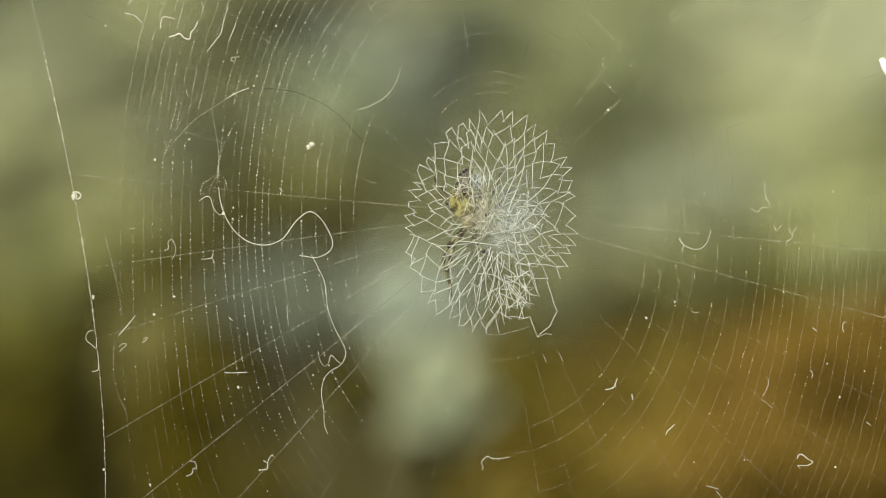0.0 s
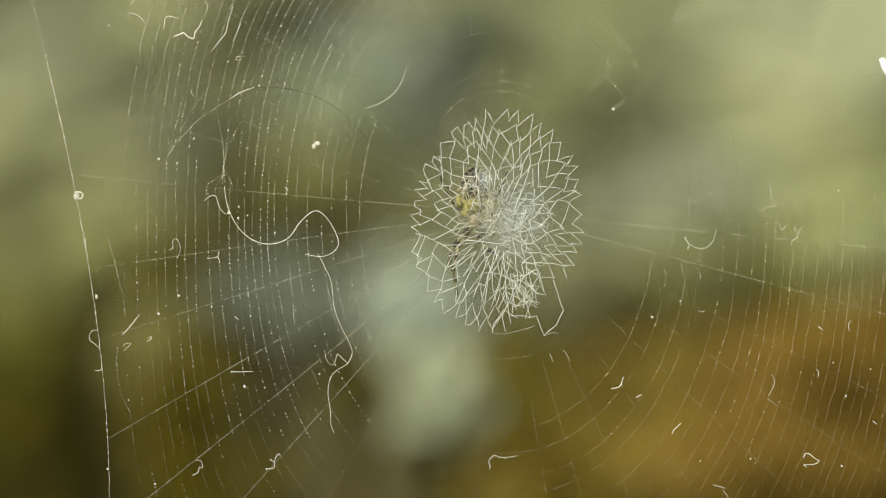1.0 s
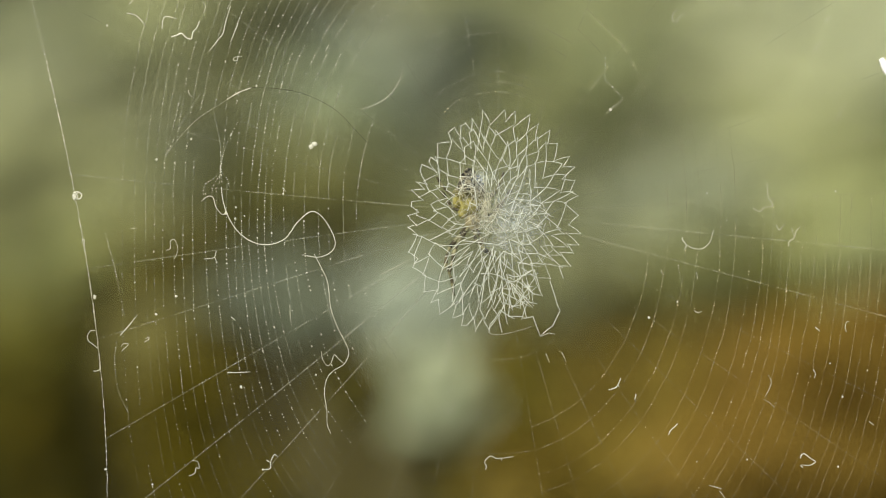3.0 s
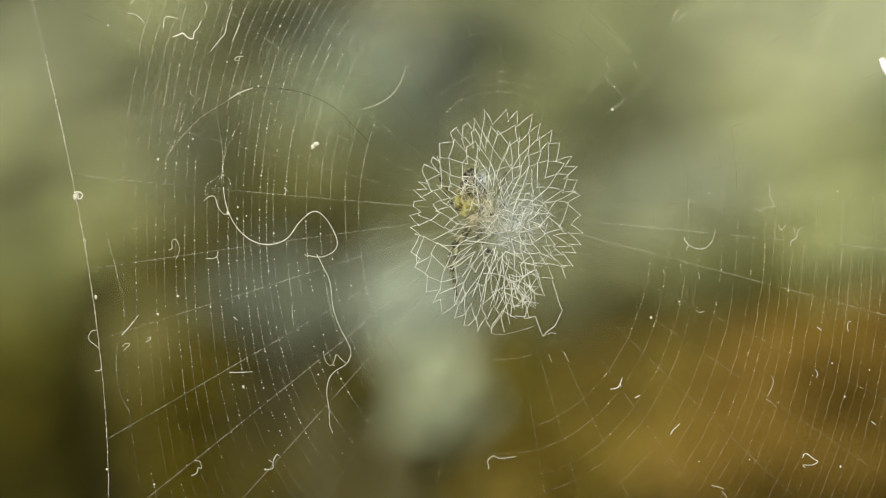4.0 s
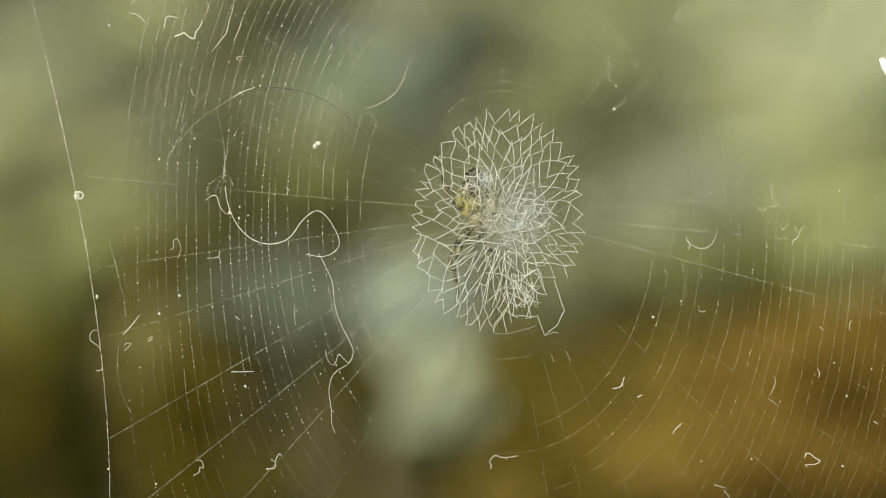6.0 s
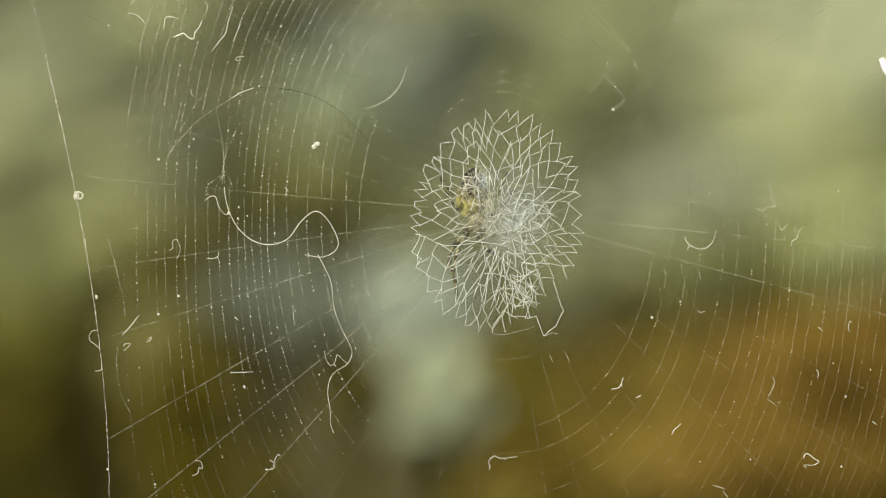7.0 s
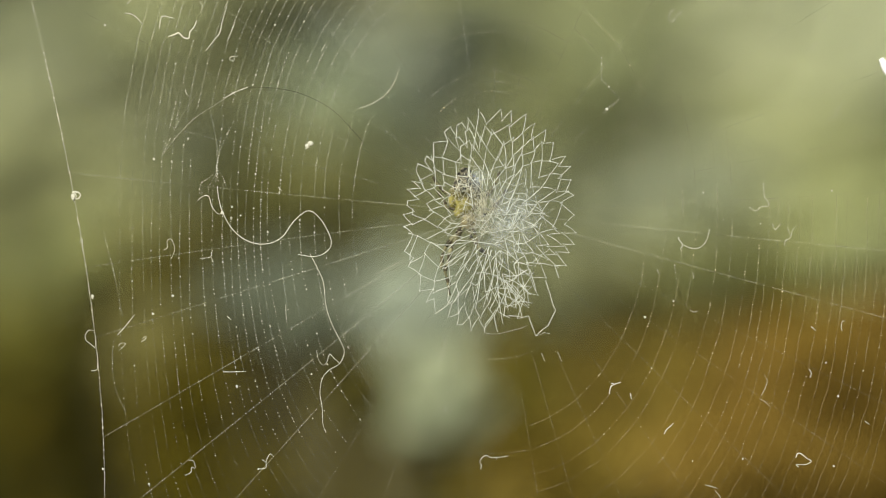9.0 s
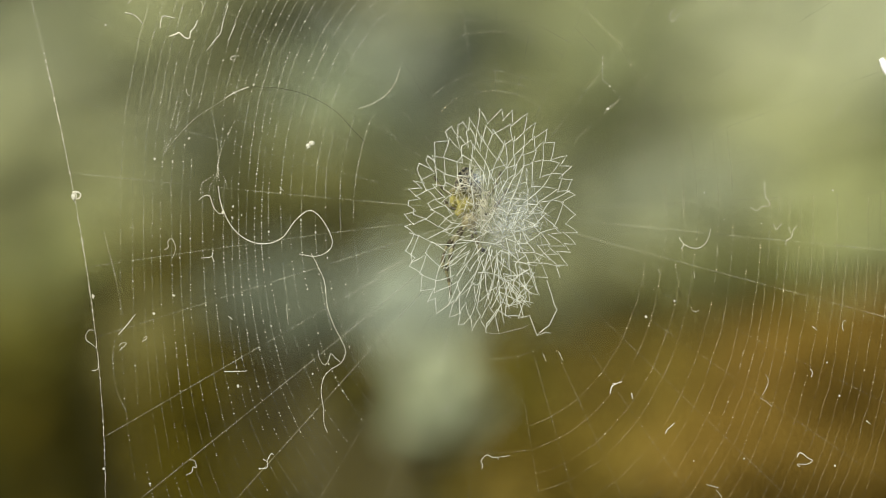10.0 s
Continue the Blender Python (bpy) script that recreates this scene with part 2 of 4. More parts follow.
grow("bush", BUSH % "dusty grey-green leafy", (0.325, 0.336, 0.178), (10.57, -7.65), 2.2, (5, 4.5), 320, 0.045)
grow("bush", BUSH % "low umber leafy", (0.086, 0.074, 0.014), (22, -10.3), 2.05, (5.5, 4), 300, 0.045)
grow("bush", BUSH % "drab olive leafy", (0.293, 0.317, 0.209), (23.7, -2.4), 2.25, (7, 4.5), 320, 0.045)
grow("bush", BUSH % "dark umber-green leafy", (0.123, 0.12, 0.024), (34.95, -8.4), 2.1, (7, 3), 340, 0.04)
grow("bush", BUSH % "greyish olive leafy", (0.219, 0.233, 0.124), (3.45, -0.9), 2.5, (15, 10), 750, 0.05)
grow("bush", BUSH % "dark olive leafy", (0.122, 0.127, 0.034), (-25.05, 1.35), 2.2, (11, 5), 420, 0.045)
grow("bush", BUSH % "grey olive leafy", (0.316, 0.329, 0.124), (-61.8, -6.52), 2.1, (11, 6.5), 420, 0.045)
# the deep shade low on the left is put into these plants' leaf colour
grow("bush", BUSH % "deep brown shade-coloured", (0.057, 0.055, 0.009), (-61.05, -32.4), 1.4, (12, 14), 800, 0.035)
grow("bush", BUSH % "dusky brown shade-coloured", (0.024, 0.021, 0.004), (-51.3, -16.65), 1.6, (6, 6), 320, 0.035)
grow("bush", BUSH % "near-black shade-coloured", (0.018, 0.017, 0.003), (-25.5, -20.8), 1.4, (9, 8), 480, 0.035)
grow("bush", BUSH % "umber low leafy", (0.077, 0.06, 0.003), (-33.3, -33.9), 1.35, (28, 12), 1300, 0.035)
grow("bush", BUSH % "umber leafy", (0.123, 0.101, 0.013), (-1.05, -28.65), 1.3, (10, 11), 600, 0.035)
grow("bush", BUSH % "dusty blue-green leafy", (0.146, 0.159, 0.128), (-21.3, 21), 2.7, (8, 8), 420, 0.05)
grow("bush", BUSH % "mid-olive leafy", (0.195, 0.201, 0.079), (-25.5, 11.3), 2.8, (9, 4.6), 420, 0.05)
grow("bush", BUSH % "faded olive leafy", (0.191, 0.2, 0.124), (-60.3, 10.5), 2.9, (9, 4.5), 380, 0.05)
grow("bush", BUSH % "small slate-green leafy", (0.149, 0.16, 0.098), (-39, 7.3), 2.2, (4, 4.6), 220, 0.04)
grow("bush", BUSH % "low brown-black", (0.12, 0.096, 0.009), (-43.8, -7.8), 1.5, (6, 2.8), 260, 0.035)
# near-black leaves that stand in for shade between the plants
grow("bush", BUSH % "low brown shade-coloured", (0.022, 0.019, 0.004), (-27.5, -20.6), 1, (7, 4), 760, 0.025)
grow("dry_plant", PLANT % "low golden dry-leaved", (0.165, 0.12, 0.019), (9, -36), 0.78, (9, 7), 420, 0.018)
grow("plant", PLANT % "small olive leafy", (0.198, 0.181, 0.061), (-43.8, -18.9), 1.1, (4.5, 6), 200, 0.024)
grow("plant", PLANT % "blue-grey leafy", (0.139, 0.155, 0.104), (-29.2, -10), 0.9, (7.5, 3.7), 280, 0.016)
grow("plant", PLANT % "upright grey-green leafy", (0.319, 0.354, 0.262), (-13.8, -10.8), 0.9, (4, 3.8), 170, 0.019)
grow("plant", PLANT % "grey-green leafy", (0.342, 0.38, 0.289), (-8.7, -14.1), 0.85, (6.2, 5.4), 240, 0.018)
grow("plant", PLANT % "rounded grey-green leafy", (0.38, 0.413, 0.264), (-8.9, -24.15), 0.8, (5.8, 5.4), 240, 0.017)
grow("dry_plant", PLANT % "golden-brown dry-leaved", (0.167, 0.123, 0.022), (22.2, -32.77), 1, (17, 16), 1300, 0.022)
grow("dry_plant", PLANT % "brown withered", (0.155, 0.1, 0.017), (46.2, -30.15), 0.93, (18, 17), 1300, 0.024)
grow("dry_plant", PLANT % "russet dry-leaved", (0.119, 0.076, 0.012), (38.7, -20.4), 0.95, (8, 6), 400, 0.022)
grow("bush", BUSH % "light olive leafy", (0.435, 0.453, 0.241), (-43.5, 25.3), 2.6, (7, 5), 490, 0.05)
grow("bush", BUSH % "dusky grey leafy", (0.16, 0.167, 0.084), (-29.5, 27.6), 2.5, (8, 4), 448, 0.05)
# duller leaf colour stands in for the shaded gap near the top
grow("bush", BUSH % "grey shade-coloured", (0.208, 0.228, 0.134), (-3.3, 27.2), 2.5, (4, 4), 224, 0.05)
grow("bush", BUSH % "broad grey-olive leafy", (0.388, 0.432, 0.276), (-20.6, 14.1), 2.5, (5.5, 5), 385, 0.05)
grow("bush", BUSH % "soft green leafy", (0.3, 0.324, 0.164), (15.8, 19), 2.5, (6, 4.5), 378, 0.05)
grow("bush", BUSH % "brownish olive leafy", (0.249, 0.245, 0.092), (-21.3, 3.6), 2.1, (6, 4), 336, 0.045)
grow("bush", BUSH % "dim olive leafy", (0.208, 0.211, 0.1), (-62.5, -1.6), 2, (5, 4), 280, 0.045)
grow("bush", BUSH % "loose olive leafy", (0.346, 0.352, 0.172), (-47.2, -1.3), 2, (5, 4), 280, 0.045)
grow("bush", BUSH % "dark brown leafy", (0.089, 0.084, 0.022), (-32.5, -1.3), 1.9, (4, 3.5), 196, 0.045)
grow("bush", BUSH % "mid grey-green leafy", (0.383, 0.399, 0.169), (-54.5, -7.5), 1.9, (4.5, 4), 252, 0.045)
grow("bush", BUSH % "dull brown leafy", (0.104, 0.102, 0.031), (-10.4, -6.5), 1.6, (4, 2.6), 180, 0.03)
grow("bush", BUSH % "pale grey leafy", (0.251, 0.262, 0.109), (27.4, -6.5), 1.9, (5, 3.2), 224, 0.045)
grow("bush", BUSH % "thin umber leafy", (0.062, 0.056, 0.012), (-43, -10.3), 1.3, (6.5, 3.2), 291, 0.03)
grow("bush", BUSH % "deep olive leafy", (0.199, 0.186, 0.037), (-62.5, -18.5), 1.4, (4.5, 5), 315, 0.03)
# dark leaf colour in place of shade
grow("bush", BUSH % "small dark shade-coloured", (0.042, 0.038, 0.006), (-54.5, -24.1), 1.2, (4, 5), 280, 0.03)
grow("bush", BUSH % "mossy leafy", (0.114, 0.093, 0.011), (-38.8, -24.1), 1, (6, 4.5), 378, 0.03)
# leaf colour darkened to stand for the shade in the corner
grow("bush", BUSH % "blackish shade-coloured", (0.049, 0.043, 0.007), (-54.5, -35.4), 1.2, (5.5, 3.8), 292, 0.03)
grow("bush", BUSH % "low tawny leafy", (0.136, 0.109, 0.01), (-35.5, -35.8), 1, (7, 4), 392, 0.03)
grow("plant", PLANT % "small blue-grey leafy", (0.184, 0.205, 0.137), (-24.7, -13.3), 0.85, (3.5, 3), 160, 0.016)
grow("plant", PLANT % "small brown-green leafy", (0.1, 0.088, 0.019), (-17.6, -23.8), 0.75, (3, 3), 160, 0.016)
grow("dry_plant", PLANT % "wide golden-brown", (0.228, 0.155, 0.03), (30.4, -35.4), 0.92, (11, 4), 440, 0.022)
grow("dry_plant", PLANT % "olive-brown withered", (0.093, 0.078, 0.01), (4.2, -29.4), 1, (4, 5), 200, 0.022)
grow("dry_plant", PLANT % "dusky brown dry-leaved", (0.196, 0.158, 0.03), (46.2, -19.6), 0.95, (7.5, 6), 560, 0.022)

# ---- the web ----
web = thing("spider_web", "vertical orb web with a disc of zigzag white silk", "spider web")
web.matrix_world = WEB
# the slow sway in the air: seconds, millimetres to the side and up
SIDEWAYS = [(0, 0), (0.2, 0.158), (0.3, 0.451), (0.4, 0.617), (0.6, 0.607), (0.9, 0.813), (1, 0.81), (1.3, 0.271), (1.5, 0.17), (1.9, -0.014), (2.2, 0.166), (2.3, 0.344), (2.5, 0.355), (2.7, 0.35), (3.8, 0.579), (4, 0.66), (4.5, 0.945), (4.7, 1.018), (5, 0.96), (5.5, 0.904), (5.7, 0.878), (6.2, 0.962), (6.8, 0.917), (7, 0.787), (7.4, 0.555), (7.8, 0.462), (8.2, 0.179), (8.5, 0.078), (9, -0.188), (9.5, -0.205), (9.7, 0.042), (9.8, 0.087), (10, -0.036)]
LIFT = [(0, 0), (0.5, 0.03), (1, 0.13), (1.5, 0.126), (2, 0.17), (2.5, 0.036), (4, 0.065), (4.5, 0.15), (5.5, 0.17), (7, 0.06), (7.5, 0.09), (8.5, 0.094), (9, 0.126), (9.5, 0.176), (10, 0.17)]
LEAN = 0.0045     # the lower web swings further: radians for each millimetre of sway


def between(rows, t):
    """The value at a time, on the straight line between the rows before and after it."""
    for (a, u), (b, v) in zip(rows, rows[1:]):
        if a <= t <= b:
            return u + (v - u) * (t - a) / (b - a)
    return rows[-1][1]


SWAY = [(t, dx, between(LIFT, t)) for t, dx in SIDEWAYS]
spokes = []      # radial threads held by the frame: part, slip along itself, its direction, turn
followers = []   # parts of the web that sway less: part, rest pose, difference in share


def reach(angle, r=20.0):
    """How far a turn of the spiral lies from the hub in a direction: an upright oval, squarer where it runs along the frame thread."""
    n = 2.1
    if math.cos(angle) < 0 > math.sin(angle):
        n += 0.1 + 0.95 * min(1.0, max(0.0, (r - 29.0) / 22.0))
    c, s = abs(math.cos(angle)), abs(math.sin(angle)) / (1.40 if math.sin(angle) < 0 else 1.36)
    return (c ** n + s ** n) ** (-1 / n)


def polar(angle, r, y=0.0):
    k = r * reach(angle, r)
    return Vector((k * math.cos(angle), y, k * math.sin(angle)))


def share(x, z):
    """The part of the sway that reaches a spot of the web: the frame side is held."""
    knots = [(-60, 0.33), (-55.5, 0.35), (-48, 0.6), (-42, 0.75), (-37, 0.9), (-24, 0.95), (-9, 1.03), (2, 1.03), (12, 0.94), (25, 0.88), (46, 0.9)]
    if x <= knots[0][0]:
        f = knots[0][1]
    elif x >= knots[-1][0]:
        f = knots[-1][1]
    else:
        for (a, fa), (b, fb) in zip(knots, knots[1:]):
            if a <= x <= b:
                f = fa + (fb - fa) * (x - a) / (b - a)
    return min(1.3, f - LEAN * z)


# the bearing of each radial thread, degrees from the right and upwards
RADIALS = [3, -5.5, -15, -26, -34.5, -44, -55, -66, -74, -81, -95, -103, -111, -121.5, -132, -141, -150, -162.5, -172.3, 174.7, 165,
           154, 143, 132, 121, 110, 99, 89, 79, 66, 53, 42, 32, 20, 11]
ANGLES = sorted(radians(a) % math.tau for a in RADIALS)


FRAME_CURVE = (1.288e-05, -1.653e-03, -1.793e-01, -5.527e+01)
STALK_X = 58.0


def frame_x(z):
    """The frame thread's sideways place at a height; it bows a little."""
    z = max(-42.0, min(30.0, z))
    a, b, c, d = FRAME_CURVE
    return ((a * z + b) * z + c) * z + d


def build_radials(rng):
    for a in ANGLES:
        c, s = math.cos(a), math.sin(a)
        if c < -0.6:      # held by the frame thread
            length = 54.0
            for _ in range(5):
                length = frame_x(length * s) / c
        elif c > 0.75:    # made fast to the stalk
            length = STALK_X / c
        else:
            length = 62.0 * reach(a)
        st = Strands()
        n = 16
        bend = rng.uniform(-0.25, 0.25)
        pts = []
        for i in range(n + 1):
            w = i / n
            off = bend * math.sin(math.pi * w)
            pts.append(Vector((c, 0, s)) * (3 + (length - 3) * w) + Vector((-s * off, rng.uniform(-0.04, 0.04), c * off)))
        strong = c < -0.55 and s < 0.15 or (c > 0.9 and -0.3 < s < 0.0)
        st.tube(pts, 0.070 if strong else 0.036 if s < -0.3 else 0.060, 4, 0)
        for _ in range(40 if strong else 18):
            i = rng.randrange(3, n)
            st.drop(pts[i].lerp(pts[i + 1] if i < n else pts[i], rng.random()), rng.uniform(0.02, 0.045), 1, (c, 0, s), rng.uniform(1, 3))
        ob = part("radial_thread", st.mesh("radial_thread", [SILK_SPOKE if strong else SILK_GHOST, GLUE_WARM if c > 0 else GLUE]), web)
        if c < -0.6:      # its far end stays on the frame thread while the hub sways
            held = 0.385 - 0.002 * length * s - 1
            spokes.append((ob, held * c, c, s, held * s / length))


def bead_line(st, line, bright, rng, seed, step=(0.30, 0.62), size=(0.038, 0.088)):
    """Glue droplets in uneven runs along a thread."""
    for p, q in zip(line, line[1:]):
        ln = (q - p).length
        k = rng.uniform(0, 0.3)
        while k < ln:
            spot = p.lerp(q, k / ln)
            lit = noise.noise(spot * 0.13 + Vector((seed * 1.7, 0, 0))) + 0.30 - 0.022 * max(0.0, -18.0 - spot.z)
            if lit > 0 and rng.random() < bright * (0.3 + 1.3 * lit):
                st.drop(spot + Vector((rng.uniform(-0.03, 0.03), -0.03, 0)), rng.uniform(*size) * (0.55 + 0.45 * thin(spot)) * (1.4 if rng.random() < 0.1 else rng.uniform(0.6, 1.1)), 1, q - p, rng.uniform(1, 1.9))
            k += rng.uniform(*step)


# where the turns cross the level of the hub: millimetres out from it
TURNS_HELD = (18.5, 20.4, 22.4, 23.7, 25.5, 27.0, 28.3, 29.9, 30.8, 31.7, 32.8, 33.9, 34.9, 35.9, 37.2, 38.6, 40.3, 41.5, 42.8, 44.3, 45.4, 46.5, 48.0, 49.6)
TURNS_FREE = (20.6, 22.9, 25.4, 27.0, 29.9, 31.8, 34.0, 35.5, 36.8, 38.1, 39.3, 40.7, 42.4, 44.1, 45.7, 47.1, 48.5, 49.8, 51.2, 52.6, 54.0, 55.4)


def thin(p):
    """Width factor of the spiral: narrower low in the web and close to the frame thread."""
    low = min(1.0, max(0.0, (-9.0 - p.z) / 22.0)) * (0.66 if p.x < 0 else 0.45)
    side = 0.35 * min(1.0, max(0.0, (-41.0 - p.x) / 5.0)) * min(1.0, max(0.0, (16.0 - p.z) / 8.0))
    return (1 - low) * (1 - side) * (1.0 if p.x < 0 else 0.92)


def build_spiral(rng):
    def turn(r, lo, hi, bright, mat):
        lo, hi = lo + rng.uniform(-0.12, 0.12), hi + rng.uniform(-0.12, 0.12)
        hits = sorted(a for a in (x + k * math.tau for x in ANGLES for k in (-1, 0, 1)) if lo <= a <= hi)
        radius = [r * (1 + 0.006 * noise.noise((a * 2.1, r * 0.3, 4))) + 0.2 * noise.noise((a * 6, r * 3, 9)) for a in hits]
        joints = [polar(a, rr, 0.05 * noise.noise((a, r, 2))) for a, rr in zip(hits, radius)]
        line = []
        for i in range(len(hits) - 1):
            p, q = joints[i], joints[i + 1]
            for k in range(8):
                w = k / 8
                arc = polar(hits[i] + (hits[i + 1] - hits[i]) * w, radius[i] + (radius[i + 1] - radius[i]) * w)
                spot = p.lerp(q, w).lerp(arc, 0.5)
                line.append(spot * (1 + (0.0022 if mat == SILK_FINE else 0.0042) * noise.noise(spot * 0.45 + Vector((r, 0, 0)))))
        line.append(joints[-1])
        # threads are drawn aside where a few turns stick together
        runs = [[]]
        for p in line:
            if -40.0 < p.x < -35.4 and 4.3 < p.z < 13.5:
                runs.append([])
            else:
                runs[-1].append(p)
        st = Strands()
        glint = bright * rng.uniform(0.6, 1.25)
        for run in runs:
            if len(run) > 1:
                st.tube(run, [0.074 * thin(p) for p in run], 4, 0)
                bead_line(st, run, glint, rng, r, step=(0.22, 0.5), size=(0.044, 0.094) if mat == SILK_FINE else (0.038, 0.078))
        ob = part("spiral_thread", st.mesh("spiral_thread", [mat, GLUE if mat == SILK_FINE else GLUE_WARM]), web)
        mid = min(joints, key=lambda p: abs(p.z))
        followers.append((ob, Matrix.Identity(4), share(mid.x, 0) - 1))

    for r in TURNS_HELD:
        turn(r + rng.uniform(-0.05, 0.05), radians(98 + 0.15 * r if r > 23 else 140), radians(244), 0.62 if 26 < r < 43 else 0.4, SILK_FINE)
    for r in TURNS_FREE:
        turn(r + rng.uniform(-0.05, 0.05), radians(-90), radians(72 if r < 24 else 45 if r < 29 else 22 if r < 33 else 4), 0.3, SILK_FAINT)
    # a few inner turns over and under the disc
    for r, lo, hi in ((11.9, 60, 128), (12.8, 70, 120), (13.8, 55, 125), (17.6, 58, 112), (19.0, 62, 118), (14.0, -112, -62), (22.9, -104, -60)):
        turn(r, radians(lo), radians(hi), 0.12, SILK_GHOST)


def build_pulled(rng):
    """Turns of the spiral that stick together and are drawn into one cord."""
    for pts in ([(-37.65, 14.47), (-37.05, 11.47), (-36.60, 8.70), (-36.60, 5.85), (-36.75, 3.97)], [(-34.20, 12.30), (-35.25, 10.35), (-36.15, 8.25), (-36.52, 5.85), (-36.45, 4.20)], [(-35.70, 12.97), (-36.07, 9.97), (-36.45, 7.35), (-36.67, 5.40)],
                [(-36.52, 5.70), (-37.50, 4.65), (-38.70, 3.82), (-38.92, 2.48)], [(-36.52, 5.62), (-35.70, 4.50), (-35.40, 3.45)], [(-34.05, 12.30), (-32.55, 11.70), (-31.05, 10.95), (-30.30, 10.65)], [(-36.60, 5.25), (-37.65, 3.45), (-37.73, 2.10)],
                [(14.47, 20.85), (14.47, 19.05), (14.47, 17.62), (15.15, 17.02), (16.80, 15.22)], [(16.80, 15.15), (16.05, 14.47), (15.15, 13.80), (14.55, 13.05)], [(-51.75, -2.40), (-51.30, -4.27), (-50.40, -7.65), (-49.80, -10.65), (-49.20, -13.65)],
                [(-39.15, 15.97), (-41.17, 12.97), (-42.82, 9.75), (-43.88, 7.42)], [(-41.70, 16.20), (-42.60, 12.45), (-43.73, 7.95)], [(24.15, -6.90), (24.45, -9.15)], [(-50.25, -16.65), (-50.55, -19.65), (-50.10, -23.40), (-48.75, -26.40)]):
        line = spline(pts, 6)
        st = Strands()
        st.tube(line, 0.07, 4, 0)
        bead_line(st, line, 1.0, rng, 1.0, (0.2, 0.45))
        ob = part("stuck_thread", st.mesh("stuck_thread", [SILK_FINE, GLUE]), web)
        followers.append((ob, Matrix.Identity(4), share(line[0].x, 0) - 1))


rng_web = random.Random(11)
build_radials(rng_web)
build_spiral(rng_web)
build_pulled(rng_web)

# the frame thread at the web's side runs on down to the ground and up out of sight
st = Strands()
zs = [60 - 0.3 * i for i in range(460)]
line = []
for z in zs:      # its upper end runs back, away from the web's plane
    p = Vector((frame_x(z) + max(0, z - 30) * -0.28 + max(0, -42 - z) * -0.01 + 0.07 * noise.noise((z * 0.7, 0, 0)), 0, z))
    deep = 0.011 * max(0.0, z - 6.0) ** 2
    axis = Vector((AXIS[0], 0, AXIS[1]))
    line.append(axis + (p - axis) * (1 + deep * MM / DIST) + Vector((0, deep, 0)))
st.tube(line, [(0.020 + 0.12 * max(0, noise.noise((z * 2.3, 3, 0)) + 0.02) + 0.03 * max(0, noise.noise((z * 0.5, 7, 0)))) * (1.0 if z < 2 else 1.35 if z < 20 else 0.55) for z in zs], 5, 0)
bead_line(st, line, 1.0, random.Random(3), 2.0, (0.25, 0.7), (0.055, 0.125))
frame_thread = part("frame_thread", st.mesh("frame_thread", [SILK_FRAME, GLUE]), web)


# ---- the zigzag disc in the middle ----
def kinked(pts, rng, bow):
    """Straight runs between the points, each a little bent."""
    out = []
    for p, q in zip(pts, pts[1:]):
        side = Vector((-(q - p).z, 0, (q - p).x)) * rng.uniform(-bow, bow)
        out += [p, p.lerp(q, 0.33) + side, p.lerp(q, 0.67) + side * 0.8]
    return out + [pts[-1]]


# the bearings of the outermost teeth of the zigzag, degrees
TEETH = (-177, -165, -157, -143, -136, -128, -120, -111, -103, -94, -85, -32, -24, -17, -12, -6, 3, 13, 21, 27, 33, 43, 51, 59, 66, 76, 83, 98, 106, 113,
         122, 134, 144, 151, 159, 164, 171, 177)


def disc_point(a, q, y=0.0):
    return Vector((-0.3 + 11.1 * q * math.cos(a), y, -1.1 + 14.7 * q * math.sin(a)))


